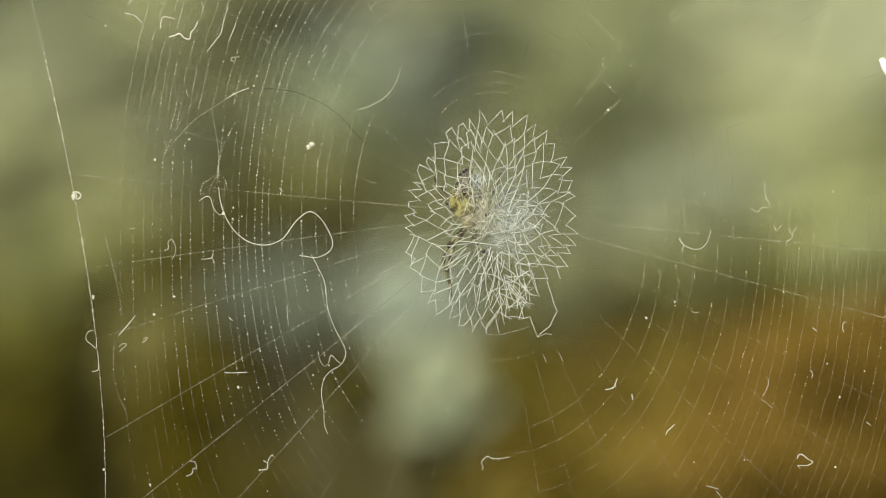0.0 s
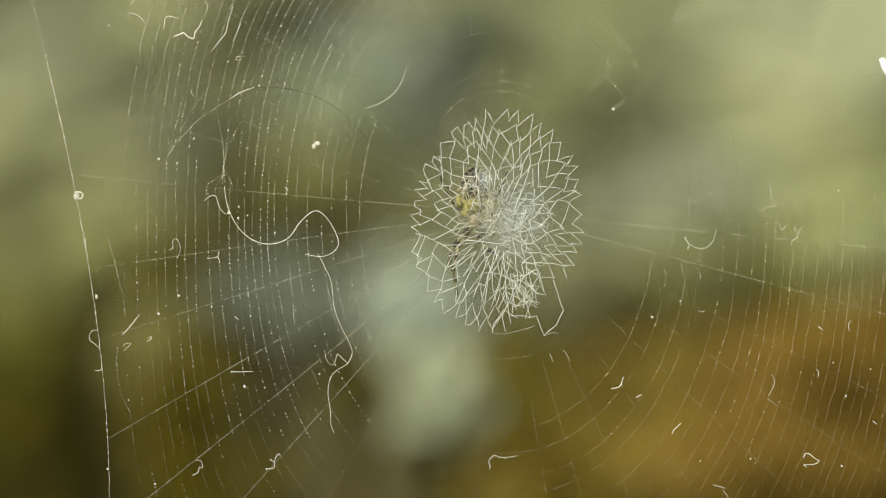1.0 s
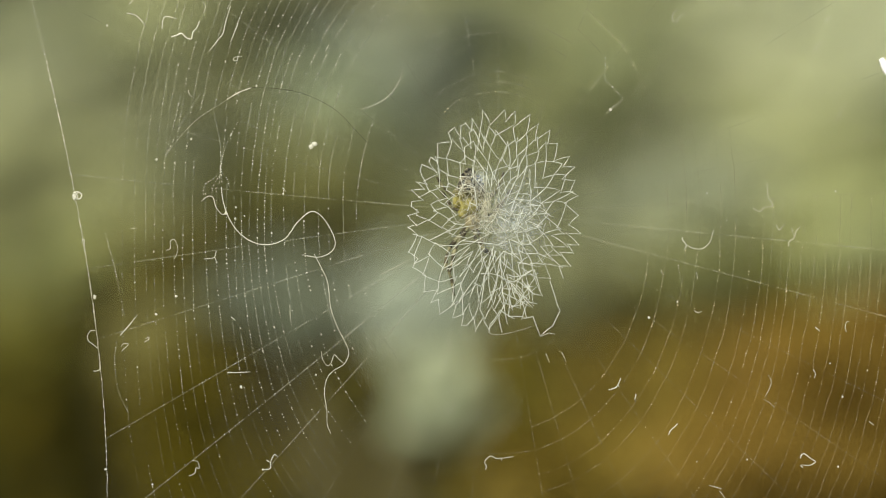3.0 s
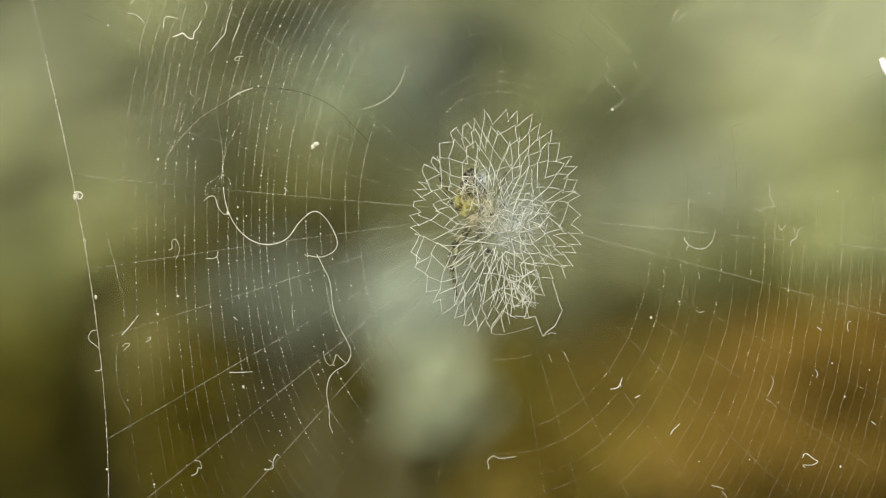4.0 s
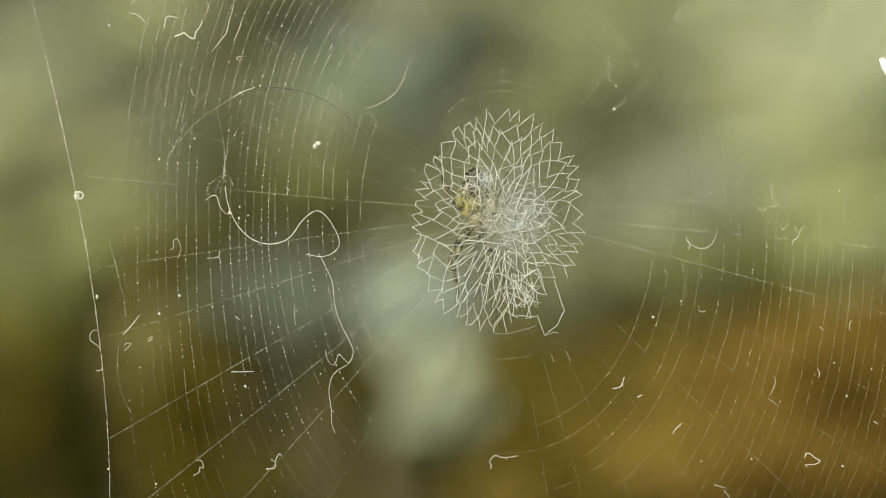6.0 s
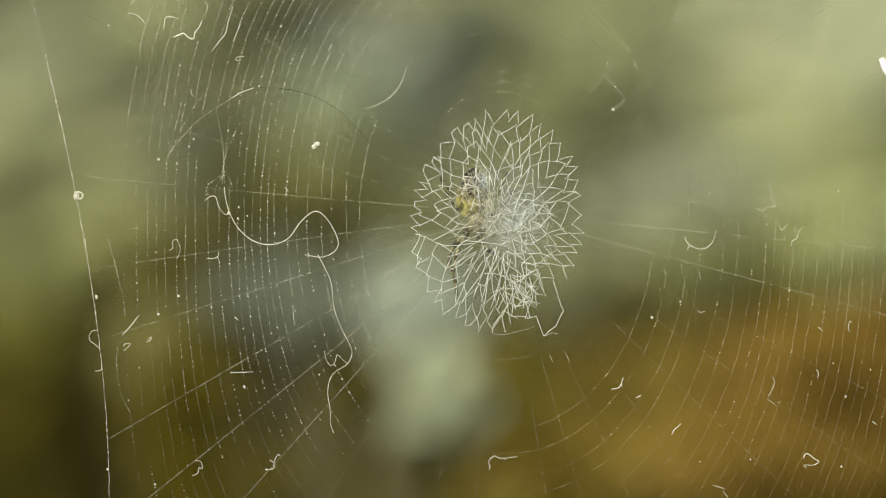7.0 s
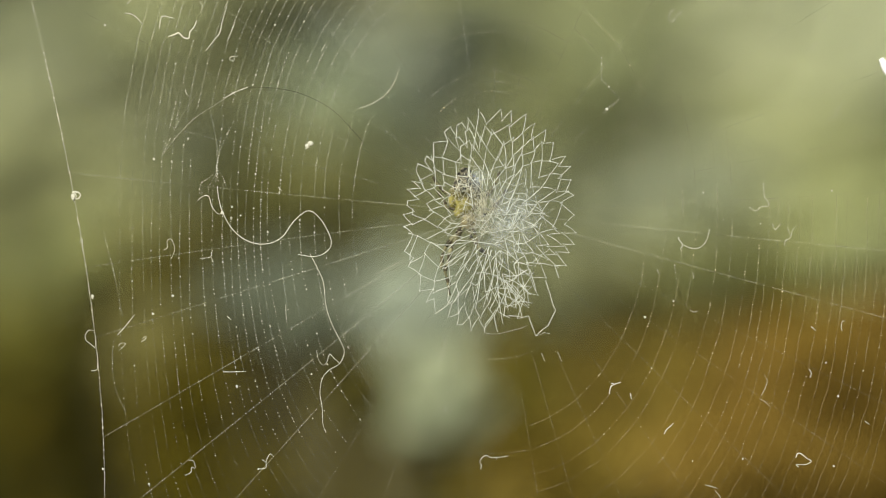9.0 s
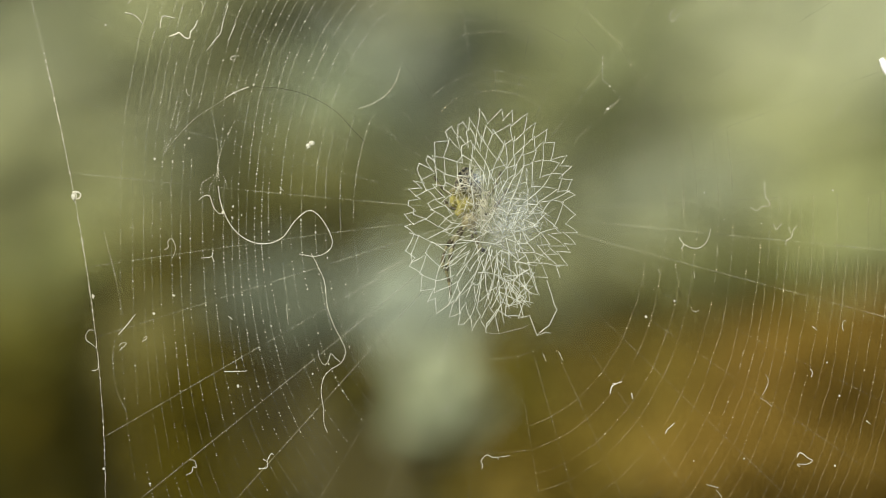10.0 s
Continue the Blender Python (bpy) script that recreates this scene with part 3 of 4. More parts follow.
def build_disc(rng):
    disc = new("silk_disc")
    disc.parent = web
    tagged(disc, "dense white zigzag silk disc round the hub")
    tips = sorted((radians(a), 1.0 + 0.05 * math.cos(2 * radians(a - 28)) + 0.05 * math.exp(-((a - 84) / 22) ** 2) + rng.uniform(-0.025, 0.025)) for a in TEETH)
    for n in range(9):
        # each band hangs with its tips in the valleys of the band outside it
        pts, runs, valleys = [], [], []
        lean = rng.uniform(0.38, 0.62)
        for i, (a, q) in enumerate(tips):
            b, qb = tips[(i + 1) % len(tips)]
            step = (b - a) % math.tau
            y = rng.uniform(-0.25, 0.15) - 0.1 * n
            blunt = math.cos(a) < -0.2 and rng.random() < (0.35 if math.sin(a) > 0 else 0.1)
            for e in ((a - 0.22 * step, a + 0.2 * step) if blunt else (a,)):
                pts.append(disc_point(e, q * rng.uniform(0.985, 1.015), y))
            gap = n == 0 and step > 0.6
            hidden = n > 1 and (pts[-1].x + 4.0) ** 2 / 6.0 + (pts[-1].z - 1.8) ** 2 / 18.0 < 1 and rng.random() < 0.7
            if gap or hidden or (n > 0 and rng.random() < 0.06):
                runs.append(pts)
                pts = []
            depth = rng.uniform(0.08, 0.155)
            v = (a + step * (lean + rng.uniform(-0.27, 0.27)), min(q, qb) - depth)
            if gap:
                for k in range(5):
                    valleys.append((a + step * (k + 0.5) / 5, 0.84 + rng.uniform(-0.03, 0.03)))
                continue
            valleys.append(v)
            if pts:
                pts.append(disc_point(*v, rng.uniform(-0.25, 0.15) - 0.1 * n))
        if len(pts) > 1:
            runs.append(pts + ([runs[0][0]] if not n else []))
        st = Strands()
        for run in runs:
            if len(run) > 1:
                path = kinked(run, rng, 0.05)
                st.tube(path, [rng.uniform(0.034, 0.060) for _ in path], 5, 0)
                for p in run:        # the silk is gathered into a knot at each turn
                    st.drop(p, rng.uniform(0.06, 0.105), 0, (rng.uniform(-1, 1), 0, rng.uniform(-1, 1)), rng.uniform(1.0, 1.5))
        part("zigzag_band", st.mesh("zigzag_band", [SILK_BAND]), disc)
        # fewer teeth on the shorter round further in
        tips = []
        for a, q in valleys:
            if tips and a - tips[-1][0] < 0.10 / max(0.3, q) and rng.random() < 0.85:
                continue
            tips.append((a + rng.uniform(-0.03, 0.03), q + rng.uniform(-0.02, 0.06)))
        tips = [(a, q) for a, q in tips if q > 0.3]
        if len(tips) < 6:
            break
    # long straight runs drawn from the rim towards the spider
    st = Strands()
    for k in range(15):
        a = radians(-166 + 6.6 * k + rng.uniform(-3, 3))
        p = disc_point(a, rng.uniform(0.55, 0.97), rng.uniform(-0.7, -0.3))
        q = disc_point(a + rng.uniform(-0.15, 0.4), rng.uniform(0.22, 0.42), rng.uniform(-0.7, -0.3))
        path = kinked([p, p.lerp(q, rng.uniform(0.4, 0.6)) + Vector((rng.gauss(0, 0.25), 0, rng.gauss(0, 0.25))), q], rng, 0.04)
        st.tube(path, [rng.uniform(0.034, 0.06) for _ in path], 5, 0)
    tagged(part("long_weave", st.mesh("long_weave", [SILK_BAND]), disc), kind="stuff")
    # loose cross strands and the fine lattice over the hub
    st = Strands()
    for _ in range(85):
        c = Vector((rng.gauss(2.2, 2.8), rng.uniform(-0.8, 0.1), rng.gauss(-1.4, 3.6)))
        if (c.x / 8.0) ** 2 + (c.z / 10.5) ** 2 > 1:
            continue
        a = rng.uniform(0, math.pi)
        d = Vector((math.cos(a), 0, math.sin(a))) * rng.uniform(0.6, 1.9)
        st.tube(kinked([c - d, c + d * 0.1, c + d], rng, 0.14), rng.uniform(0.026, 0.048), 4, 0)
    tagged(part("cross_weave", st.mesh("cross_weave", [SILK_BAND]), disc), kind="stuff")
    st = Strands()
    for _ in range(160):
        c = Vector((rng.gauss(1.2, 2.9), rng.uniform(-0.6, 0.3), rng.gauss(-0.6, 3.4)))
        if (c.x / 8.0) ** 2 + (c.z / 10.0) ** 2 > 1:
            continue
        a = rng.uniform(0, math.pi)
        d = Vector((math.cos(a), 0, math.sin(a))) * rng.uniform(0.8, 2.2)
        st.tube([c - d, c + d], 0.04, 3, 0)
    tagged(part("hub_lattice", st.mesh("hub_lattice", [SILK_HAZE]), disc), kind="stuff")
    # a creamy pad of strands beside the spider
    st = Strands()
    for _ in range(140):
        c = Vector((rng.gauss(-1.4, 0.8), rng.uniform(-0.3, 0.4), rng.gauss(0.3, 1.7)))
        d = Vector((rng.gauss(0, 0.45), 0, rng.uniform(0.3, 1.3)))
        st.tube([c - d, c + d * 0.1 + Vector((rng.gauss(0, 0.1), 0, 0)), c + d], 0.035, 3, 0)
    tagged(part("silk_pad", st.mesh("silk_pad", [SILK_CREAM]), disc, "cream-coloured pad of silk"), kind="stuff")
    st = Strands()
    for _ in range(48):
        c = Vector((rng.gauss(-4.3, 1.3), rng.uniform(-0.6, -0.1), rng.gauss(-1.2, 3.0)))
        d = Vector((rng.uniform(0.3, 1.2), 0, rng.gauss(0.3, 0.5)))
        st.tube(kinked([c - d, c, c + d], rng, 0.15), rng.uniform(0.018, 0.04), 3, 0)
    for _ in range(34):
        c = Vector((rng.gauss(-3.6, 1.1), rng.uniform(-0.7, -0.2), rng.gauss(3.4, 1.5)))
        d = Vector((rng.gauss(0, 0.7), 0, rng.gauss(0, 0.7)))
        st.tube(kinked([c - d, c, c + d], rng, 0.2), rng.uniform(0.026, 0.045), 3, 0)
    tagged(part("silk_pad", st.mesh("silk_pad", [SILK_CREAM]), disc, "thin cream strands drawn over the spider"), kind="stuff")
    # thin sheets of silk over the hub, densest beside the spider
    for centre, radii, y, cover, label in (((2.0, -0.9), (7.2, 9.4), 0.35, 0.42, "milky veil of very fine silk"), ((-2.1, 4.5), (2.2, 2.2), -0.35, 0.5, "small bluish-white patch of fine silk")):
        bm = bmesh.new()
        rings = []
        for i in range(9):
            q = i / 8
            rings.append([bm.verts.new(Vector((centre[0] + radii[0] * q * math.cos(math.tau * k / 28), y + 0.25 * noise.noise((q * 3, k * 0.5, 1)),
                                               centre[1] + radii[1] * q * math.sin(math.tau * k / 28))) * MM) for k in range(28)])
        for r0, r1 in zip(rings, rings[1:]):
            for k in range(28):
                bm.faces.new((r0[k], r0[(k + 1) % 28], r1[(k + 1) % 28], r1[k]))
        me = bpy.data.meshes.new("silk_sheet")
        bm.to_mesh(me)
        me.materials.append(silk_veil("silk_veil", (0.76, 0.83, 0.84), centre, radii, cover))
        part("silk_sheet", me, disc, label)
    # loose strands tangled low on the disc
    loops = [[Vector((rng.gauss(2.6, 1.5), rng.uniform(-0.6, 0), rng.gauss(-9.2, 2.0))) for _ in range(5)] for _ in range(4)]
    for pts in ([(4.20, -5.77), (2.85, -6.90), (3.23, -8.55), (2.55, -9.53), (3.60, -10.65), (3.07, -12.53)], [(-0.90, -10.50), (0.45, -9.90), (2.32, -10.05), (1.43, -12.15), (0.75, -10.65), (-0.30, -12.75)],
                [(1.57, -12.53), (3.23, -12.15), (4.05, -11.25), (2.32, -10.50), (2.70, -8.40), (4.58, -7.65)], [(-2.10, -8.03), (0.45, -8.32), (2.32, -9.15), (3.82, -8.03), (4.95, -7.50), (5.85, -10.65)]):
        loops.append([Vector((x, -0.5, z)) for x, z in pts])
    for pts in loops:
        st = Strands()
        path = kinked(pts, rng, 0.08)
        st.tube(path, [rng.uniform(0.038, 0.062) for _ in path], 5, 0)
        part("loose_strand", st.mesh("loose_strand", [SILK_BAND]), disc)
    # the loose last run of the zigzag
    st = Strands()
    for pts, r in (([(4.05, -9.15), (4.35, -11.25), (3.30, -14.10), (4.80, -13.72), (5.77, -16.35), (7.42, -15.00), (8.40, -12.97), (7.65, -10.80), (7.05, -9.00)], 0.048), ([(5.77, -16.35), (6.90, -15.90), (7.65, -16.05)], 0.03),
                   ([(-1.05, -15.90), (-0.07, -16.12), (1.57, -15.90), (3.07, -15.52), (4.58, -15.00)], 0.02), ([(2.32, -14.03), (0.45, -12.90), (-0.90, -14.77), (-1.05, -15.90)], 0.055)):
        st.tube(kinked([Vector((x, -0.2, z)) for x, z in pts], rng, 0.06), r, 5, 0)
    part("loose_band", st.mesh("loose_band", [SILK_BAND]), disc)


build_disc(random.Random(5))


# ---- the spider behind the disc ----
def mottled(name):
    """Dark at the tail end, broken by pale flecks, and dull yellow nearer the waist."""
    m, t, p, out = shader(name)
    co = t.nodes.new("ShaderNodeTexCoord")
    xyz = t.nodes.new("ShaderNodeSeparateXYZ")
    t.links.new(co.outputs["Object"], xyz.inputs["Vector"])
    n1, dark = noise_ramp(t, 1300, (0.014, 0.014, 0.011), (0.22, 0.20, 0.13), 0.46, 0.66)
    n2, gold = noise_ramp(t, 1100, (0.085, 0.076, 0.022), (0.36, 0.325, 0.10), 0.34, 0.60)
    span = t.nodes.new("ShaderNodeMapRange")
    span.inputs["From Min"].default_value, span.inputs["From Max"].default_value = -0.0010, 0.0006
    t.links.new(xyz.outputs["Z"], span.inputs["Value"])
    mix = t.nodes.new("ShaderNodeMixRGB")
    t.links.new(span.outputs["Result"], mix.inputs["Fac"])
    t.links.new(gold.outputs["Color"], mix.inputs["Color1"])
    t.links.new(dark.outputs["Color"], mix.inputs["Color2"])
    t.links.new(mix.outputs["Color"], p.inputs["Base Color"])
    p.inputs["Roughness"].default_value, p.inputs["Specular IOR Level"].default_value = 0.7, 0.1
    return m


def oval(name, size, mat, knobs=0.0, seed=0):
    bm = bmesh.new()
    bmesh.ops.create_uvsphere(bm, u_segments=20, v_segments=14, radius=1.0)
    for v in bm.verts:
        k = 1 + knobs * noise.noise(v.co * 2.6 + Vector((seed, 0, 0)))
        pinch = 1 - 0.18 * v.co.z
        v.co = Vector((v.co.x * size[0] * k * pinch, v.co.y * size[1] * k * pinch, v.co.z * size[2] * k)) * MM
    for f in bm.faces:
        f.smooth = True
    me = bpy.data.meshes.new(name)
    bm.to_mesh(me)
    me.materials.append(mat)
    return me


def build_spider():
    sp = thing("spider", "small yellow and dark spider, head down behind the silk disc", "spider")
    home = Vector((-3.90, 0.9, 0.22))
    sp.matrix_world = WEB @ Matrix.Translation(home * MM)
    belly = mottled("spider_abdomen")
    chest = plain("spider_carapace", (0.10, 0.085, 0.04), (0.36, 0.32, 0.18), 0.5, 1500)
    limbs = (plain("dark_leg", (0.010, 0.009, 0.006), (0.13, 0.11, 0.06), 0.6, 1000), plain("tan_leg", (0.05, 0.047, 0.020), (0.28, 0.265, 0.14), 0.6, 800))
    abdomen = part("abdomen", oval("abdomen", (1.95, 1.2, 3.05), belly, 0.30, 3), sp, "dark and yellow barred abdomen")
    abdomen.matrix_local = pose(0.25 * MM, 0.6 * MM, 2.35 * MM, 0, 8, 0)
    head = part("cephalothorax", oval("cephalothorax", (1.05, 0.8, 1.25), chest, 0.1, 8), sp, "pale silvery cephalothorax")
    head.matrix_local = pose(0.8 * MM, 0.4 * MM, -1.3 * MM)
    legs = ([(-2.70, -0.55), (-4.20, -2.55), (-5.30, -4.35), (-5.80, -6.20), (-6.25, -7.80), (-5.80, -9.50), (-5.75, -11.0)],
            [(-3.20, -0.90), (-5.00, -3.10), (-6.40, -5.00), (-6.85, -7.50)], [(-2.85, -1.50), (-2.90, -3.00), (-2.20, -4.20), (-1.35, -5.25)],
            [(-3.00, -1.35), (-2.17, -3.15), (-1.80, -4.42), (-0.45, -5.77)], [(-3.90, 1.30), (-5.35, 2.10), (-6.75, 3.10), (-7.95, 4.80)],
            [(-4.05, 0.30), (-5.92, 0.75), (-6.60, 1.95), (-7.40, 3.00)], [(-2.70, 0.45), (-0.90, 2.05), (0.25, 3.60), (1.00, 5.47)],
            [(-2.70, -0.60), (-0.45, 0.00), (1.20, 2.10), (2.32, 3.60)])
    for k, pts in enumerate(legs):
        # dark rings along the tan leg
        st = Strands()
        line = spline([(x, z, 0.25 + 0.15 * (k % 2)) for x, z in pts], 9)
        line = [p - Vector((home.x, 0, home.z)) for p in line]
        n = len(line)
        thick = [(0.34 if k < 2 else 0.30) - 0.15 * i / n + 0.06 * math.sin(i * 0.6) for i in range(n)]
        st.tube(line, thick, 7, [int((i // 4 + k) % 2 == 0) for i in range(n - 1)])
        part("leg", st.mesh("leg", [limbs[1], limbs[0]]), sp)
    return sp, home


spider, spider_home = build_spider()
riders = [(spider, spider_home, 1.0)]    # things that ride on the web: thing, place on the web, share of the sway


# ---- fibres, hairs and specks caught in the web ----
def fibre(name, label, lines, mat, radius, held=None, group="fibres caught in the web", category="fibre"):
    paths = [spline(p, 6) for p in lines]
    c = paths[0][len(paths[0]) // 2]
    home = Vector((c.x, -0.12, c.z))
    st = Strands()
    for k, path in enumerate(paths):
        r = 0.68 * radius * (1 if k == 0 else 0.8)
        n = len(path)
        path = [p + Vector((0, -0.12 + 0.12 * noise.noise(p * 0.4), 0)) for p in path]
        st.tube(path, [r * (0.75 + 0.25 * math.sin(math.pi * min(1, 0.15 + i / n))) * (0.95 + 0.4 * noise.noise((i * 0.6, radius * 90, k))) for i in range(n)], 6, 0)
    ob = tagged(new(name, st.mesh(name, [mat], home)), label, category, group)
    ob.matrix_world = WEB @ Matrix.Translation(home * MM)
    riders.append((ob, home, share(home.x, home.z) if held is None else held))
    return ob


def speck(place, size, held=None, mat=None, label="pale speck of dust stuck on a silk thread", seed=0):
    bm = bmesh.new()
    bmesh.ops.create_icosphere(bm, subdivisions=2, radius=1.0)
    for v in bm.verts:
        k = 1 + 0.8 * noise.noise(v.co * 1.5 + Vector((seed * 3.1, 0, seed)))
        v.co = Vector((v.co.x * (0.75 + 0.12 * (seed % 4)), v.co.y * 0.7, v.co.z)) * (size * (0.64 if place[0] < 10 else 0.5) * k * MM)
    me = bpy.data.meshes.new("dust_speck")
    bm.to_mesh(me)
    me.materials.append(mat or FIBRE)
    ob = tagged(new("dust_speck", me), label, "speck", "specks stuck in the web")
    home = Vector((place[0], -0.1, place[1]))
    ob.matrix_world = WEB @ Matrix.Translation(home * MM)
    riders.append((ob, home, share(*place) if held is None else held))


CURL = "curly off-white plant fibre caught on the web"
HAIR = "short straight pale hair caught on the web"
LONG = "long looping pale fibre draped across the web"
fibre("long_fibre", LONG, ([(-36.52, 3.45), (-36.30, 1.72), (-35.70, -0.22), (-34.42, -2.32), (-32.55, -3.75), (-30.30, -4.20), (-28.05, -3.38), (-26.32, -1.12), (-24.45, 0.22), (-22.80, -0.90), (-21.45, -3.52), (-21.82, -5.02), (-23.55, -5.85), (-25.80, -5.55)],
                           [(-39.15, 1.57), (-38.40, 2.17), (-37.65, 2.10), (-37.20, 0.75), (-36.45, -0.15), (-35.85, -0.07)]), FIBRE, 0.10)
fibre("long_fibre", LONG, ([(-24.22, -5.47), (-23.32, -7.20), (-22.43, -9.30), (-22.05, -12.53), (-21.15, -15.15), (-20.18, -17.02), (-19.65, -18.52), (-20.25, -20.02), (-21.68, -20.93), (-22.57, -22.05), (-22.88, -23.93), (-22.57, -26.02), (-22.50, -28.05), (-22.05, -29.25)],
                           [(-20.32, -19.95), (-20.93, -19.43), (-21.60, -18.82), (-21.97, -19.88), (-22.50, -20.25), (-23.10, -19.43), (-23.32, -18.30)]), FIBRE, 0.075)
# one arched hair in three pieces; its highlight and dark length are painted by colour
fibre("lit_hair", "lit left length of one arched hair, coloured pale", ([(-43.95, 7.50), (-41.92, 10.12), (-39.67, 12.45), (-37.20, 14.10), (-35.55, 15.15)],), FIBRE_FAINT, 0.036)
fibre("hair_highlight", "highlight on the arched hair, made as a pale piece", ([(-35.55, 15.22), (-34.05, 16.05), (-32.48, 16.65)], [(-34.65, 16.05), (-34.05, 15.52)]), FIBRE, 0.10)
fibre("unlit_hair", "unlit right length of the arched hair, coloured dark", ([(-32.48, 16.65), (-29.55, 16.57), (-26.55, 16.12), (-23.55, 15.00), (-20.93, 13.35), (-19.05, 11.40), (-17.25, 9.45)],), UNLIT_HAIR, 0.048)
fibre("bent_hair", "curved pale hair on the web", ([(-18.00, 13.80), (-16.43, 14.25), (-14.40, 15.45), (-13.05, 17.25), (-12.30, 19.50)],), FIBRE_FAINT, 0.075)
fibre("curly_fibre", CURL, ([(-43.05, 23.40), (-42.30, 23.62), (-41.70, 23.85), (-41.02, 23.25), (-40.35, 23.18), (-40.20, 24.00), (-39.67, 24.60), (-39.30, 25.50)],), FIBRE, 0.165)
fibre("curly_fibre", CURL, ([(-44.25, 24.45), (-44.10, 25.72), (-43.65, 26.10), (-42.30, 25.80)],), FIBRE, 0.105)
fibre("curly_fibre", CURL, ([(-48.90, 26.55), (-47.85, 26.32), (-47.17, 25.80), (-46.57, 25.05)],), FIBRE, 0.105)
fibre("curly_fibre", CURL, ([(-48.60, 27.75), (-48.15, 28.20), (-47.70, 28.80)],), FIBRE, 0.12)
fibre("bent_hair", HAIR, ([(-38.10, 21.45), (-36.82, 23.10), (-36.23, 23.85), (-35.85, 25.50), (-35.25, 27.45)],), FIBRE, 0.092)
fibre("bent_hair", HAIR, ([(-35.25, 22.72), (-34.57, 24.30), (-34.27, 25.05)],), FIBRE, 0.075)
fibre("curly_fibre", CURL, ([(-38.92, 28.05), (-38.55, 27.45), (-38.77, 26.55)],), FIBRE_FAINT, 0.08)
fibre("curly_fibre", CURL, ([(-33.75, 20.77), (-34.65, 20.70), (-34.88, 20.32), (-34.35, 20.25), (-34.35, 20.77)],), FIBRE, 0.075)
fibre("curly_fibre", CURL, ([(-40.80, 16.35), (-40.65, 15.75), (-40.27, 15.45)],), FIBRE, 0.06)
fibre("curly_fibre", CURL, ([(-43.73, -4.95), (-43.20, -4.65), (-43.20, -3.75), (-42.67, -3.52), (-42.23, -4.50), (-42.30, -5.25), (-42.67, -6.08)],), FIBRE_FAINT, 0.08)
fibre("curly_fibre", CURL, ([(-38.85, -6.08), (-37.80, -6.00), (-37.35, -5.77), (-37.27, -5.25)], [(-37.35, -5.92), (-37.05, -6.60)]), FIBRE, 0.075)
fibre("curly_fibre", CURL, ([(-54.15, -16.27), (-54.00, -16.95), (-53.48, -17.32), (-52.80, -17.93)], [(-54.15, -16.27), (-53.70, -15.60), (-52.95, -15.60)]), FIBRE, 0.07, 0.55)
fibre("curly_fibre", CURL, ([(-53.32, -20.93), (-52.95, -20.93), (-52.50, -20.70), (-52.50, -19.88)],), FIBRE, 0.08, 0.55)
fibre("curly_fibre", CURL, ([(-54.90, -3.90), (-54.52, -3.45), (-54.52, -4.65), (-54.23, -6.00)],), FIBRE, 0.07, 0.45)
fibre("straight_hair", HAIR, ([(-49.80, -16.20), (-48.67, -14.92), (-47.55, -13.50)],), FIBRE, 0.085)
fibre("straight_hair", HAIR, ([(-35.70, -21.15), (-34.20, -21.15), (-32.70, -21.07)],), FIBRE, 0.085)
fibre("curly_fibre", CURL, ([(-49.73, -17.70), (-49.35, -17.32), (-48.75, -17.40), (-49.65, -18.30)],), FIBRE_FAINT, 0.075)
fibre("curly_fibre", CURL, ([(-46.65, -17.10), (-46.12, -16.80), (-46.05, -16.43), (-46.57, -16.72)],), FIBRE_FAINT, 0.08)
fibre("curly_fibre", CURL, ([(-40.80, -34.88), (-40.05, -34.50), (-39.90, -33.82), (-39.45, -33.90), (-39.67, -33.00), (-40.35, -32.85)],), FIBRE_FAINT, 0.085)
fibre("curly_fibre", CURL, ([(-30.97, -34.05), (-30.07, -33.90), (-30.00, -33.00), (-29.55, -32.10), (-29.17, -32.25)], [(-30.00, -33.15), (-30.60, -32.77)]), FIBRE, 0.085)
fibre("straight_hair", HAIR, ([(-27.45, -12.22), (-27.38, -13.65), (-27.22, -14.92)],), FIBRE_FAINT, 0.06)
fibre("straight_hair", HAIR, ([(-22.72, 21.45), (-22.20, 22.35)],), FIBRE, 0.06)
fibre("curly_fibre", CURL, ([(-1.57, -34.05), (-1.43, -33.60), (-1.65, -33.00), (-0.90, -32.25), (-0.15, -32.55), (0.53, -32.55), (0.60, -32.85)], [(0.53, -32.55), (1.20, -32.48), (2.17, -32.32)]), FIBRE, 0.08)
flutter = fibre("curled_flake", "small curled pale flake hanging by a thread", ([(14.77, -23.40), (15.75, -23.18), (16.12, -22.57), (16.35, -21.82)], [(16.12, -22.65), (16.20, -23.10)]), FIBRE, 0.115)
spinner = fibre("curly_fibre", CURL, ([(18.30, -24.00), (18.38, -24.38), (18.45, -24.75)],), FIBRE, 0.11)
fibre("curly_fibre", CURL, ([(22.80, -29.40), (23.10, -28.80), (23.55, -28.43), (24.00, -27.97)],), FIBRE, 0.10)
fibre("curly_fibre", CURL, ([(40.27, -32.55), (40.50, -32.02), (40.95, -32.02), (41.70, -32.62), (42.30, -33.00), (41.55, -33.45), (40.35, -33.45), (40.65, -33.82)],), FIBRE, 0.095)
fibre("curly_fibre", CURL, ([(28.20, -36.15), (29.10, -36.38), (29.85, -36.60)], [(29.55, -36.90), (30.15, -37.65), (30.45, -38.40)]), FIBRE_FAINT, 0.09)
fibre("bent_hair", HAIR, ([(24.90, -4.88), (25.20, -4.27), (24.68, -3.52), (24.75, -3.23)], [(25.12, -4.20), (26.32, -4.72), (27.45, -4.65), (28.35, -3.75), (28.80, -2.25)]), FIBRE, 0.10)
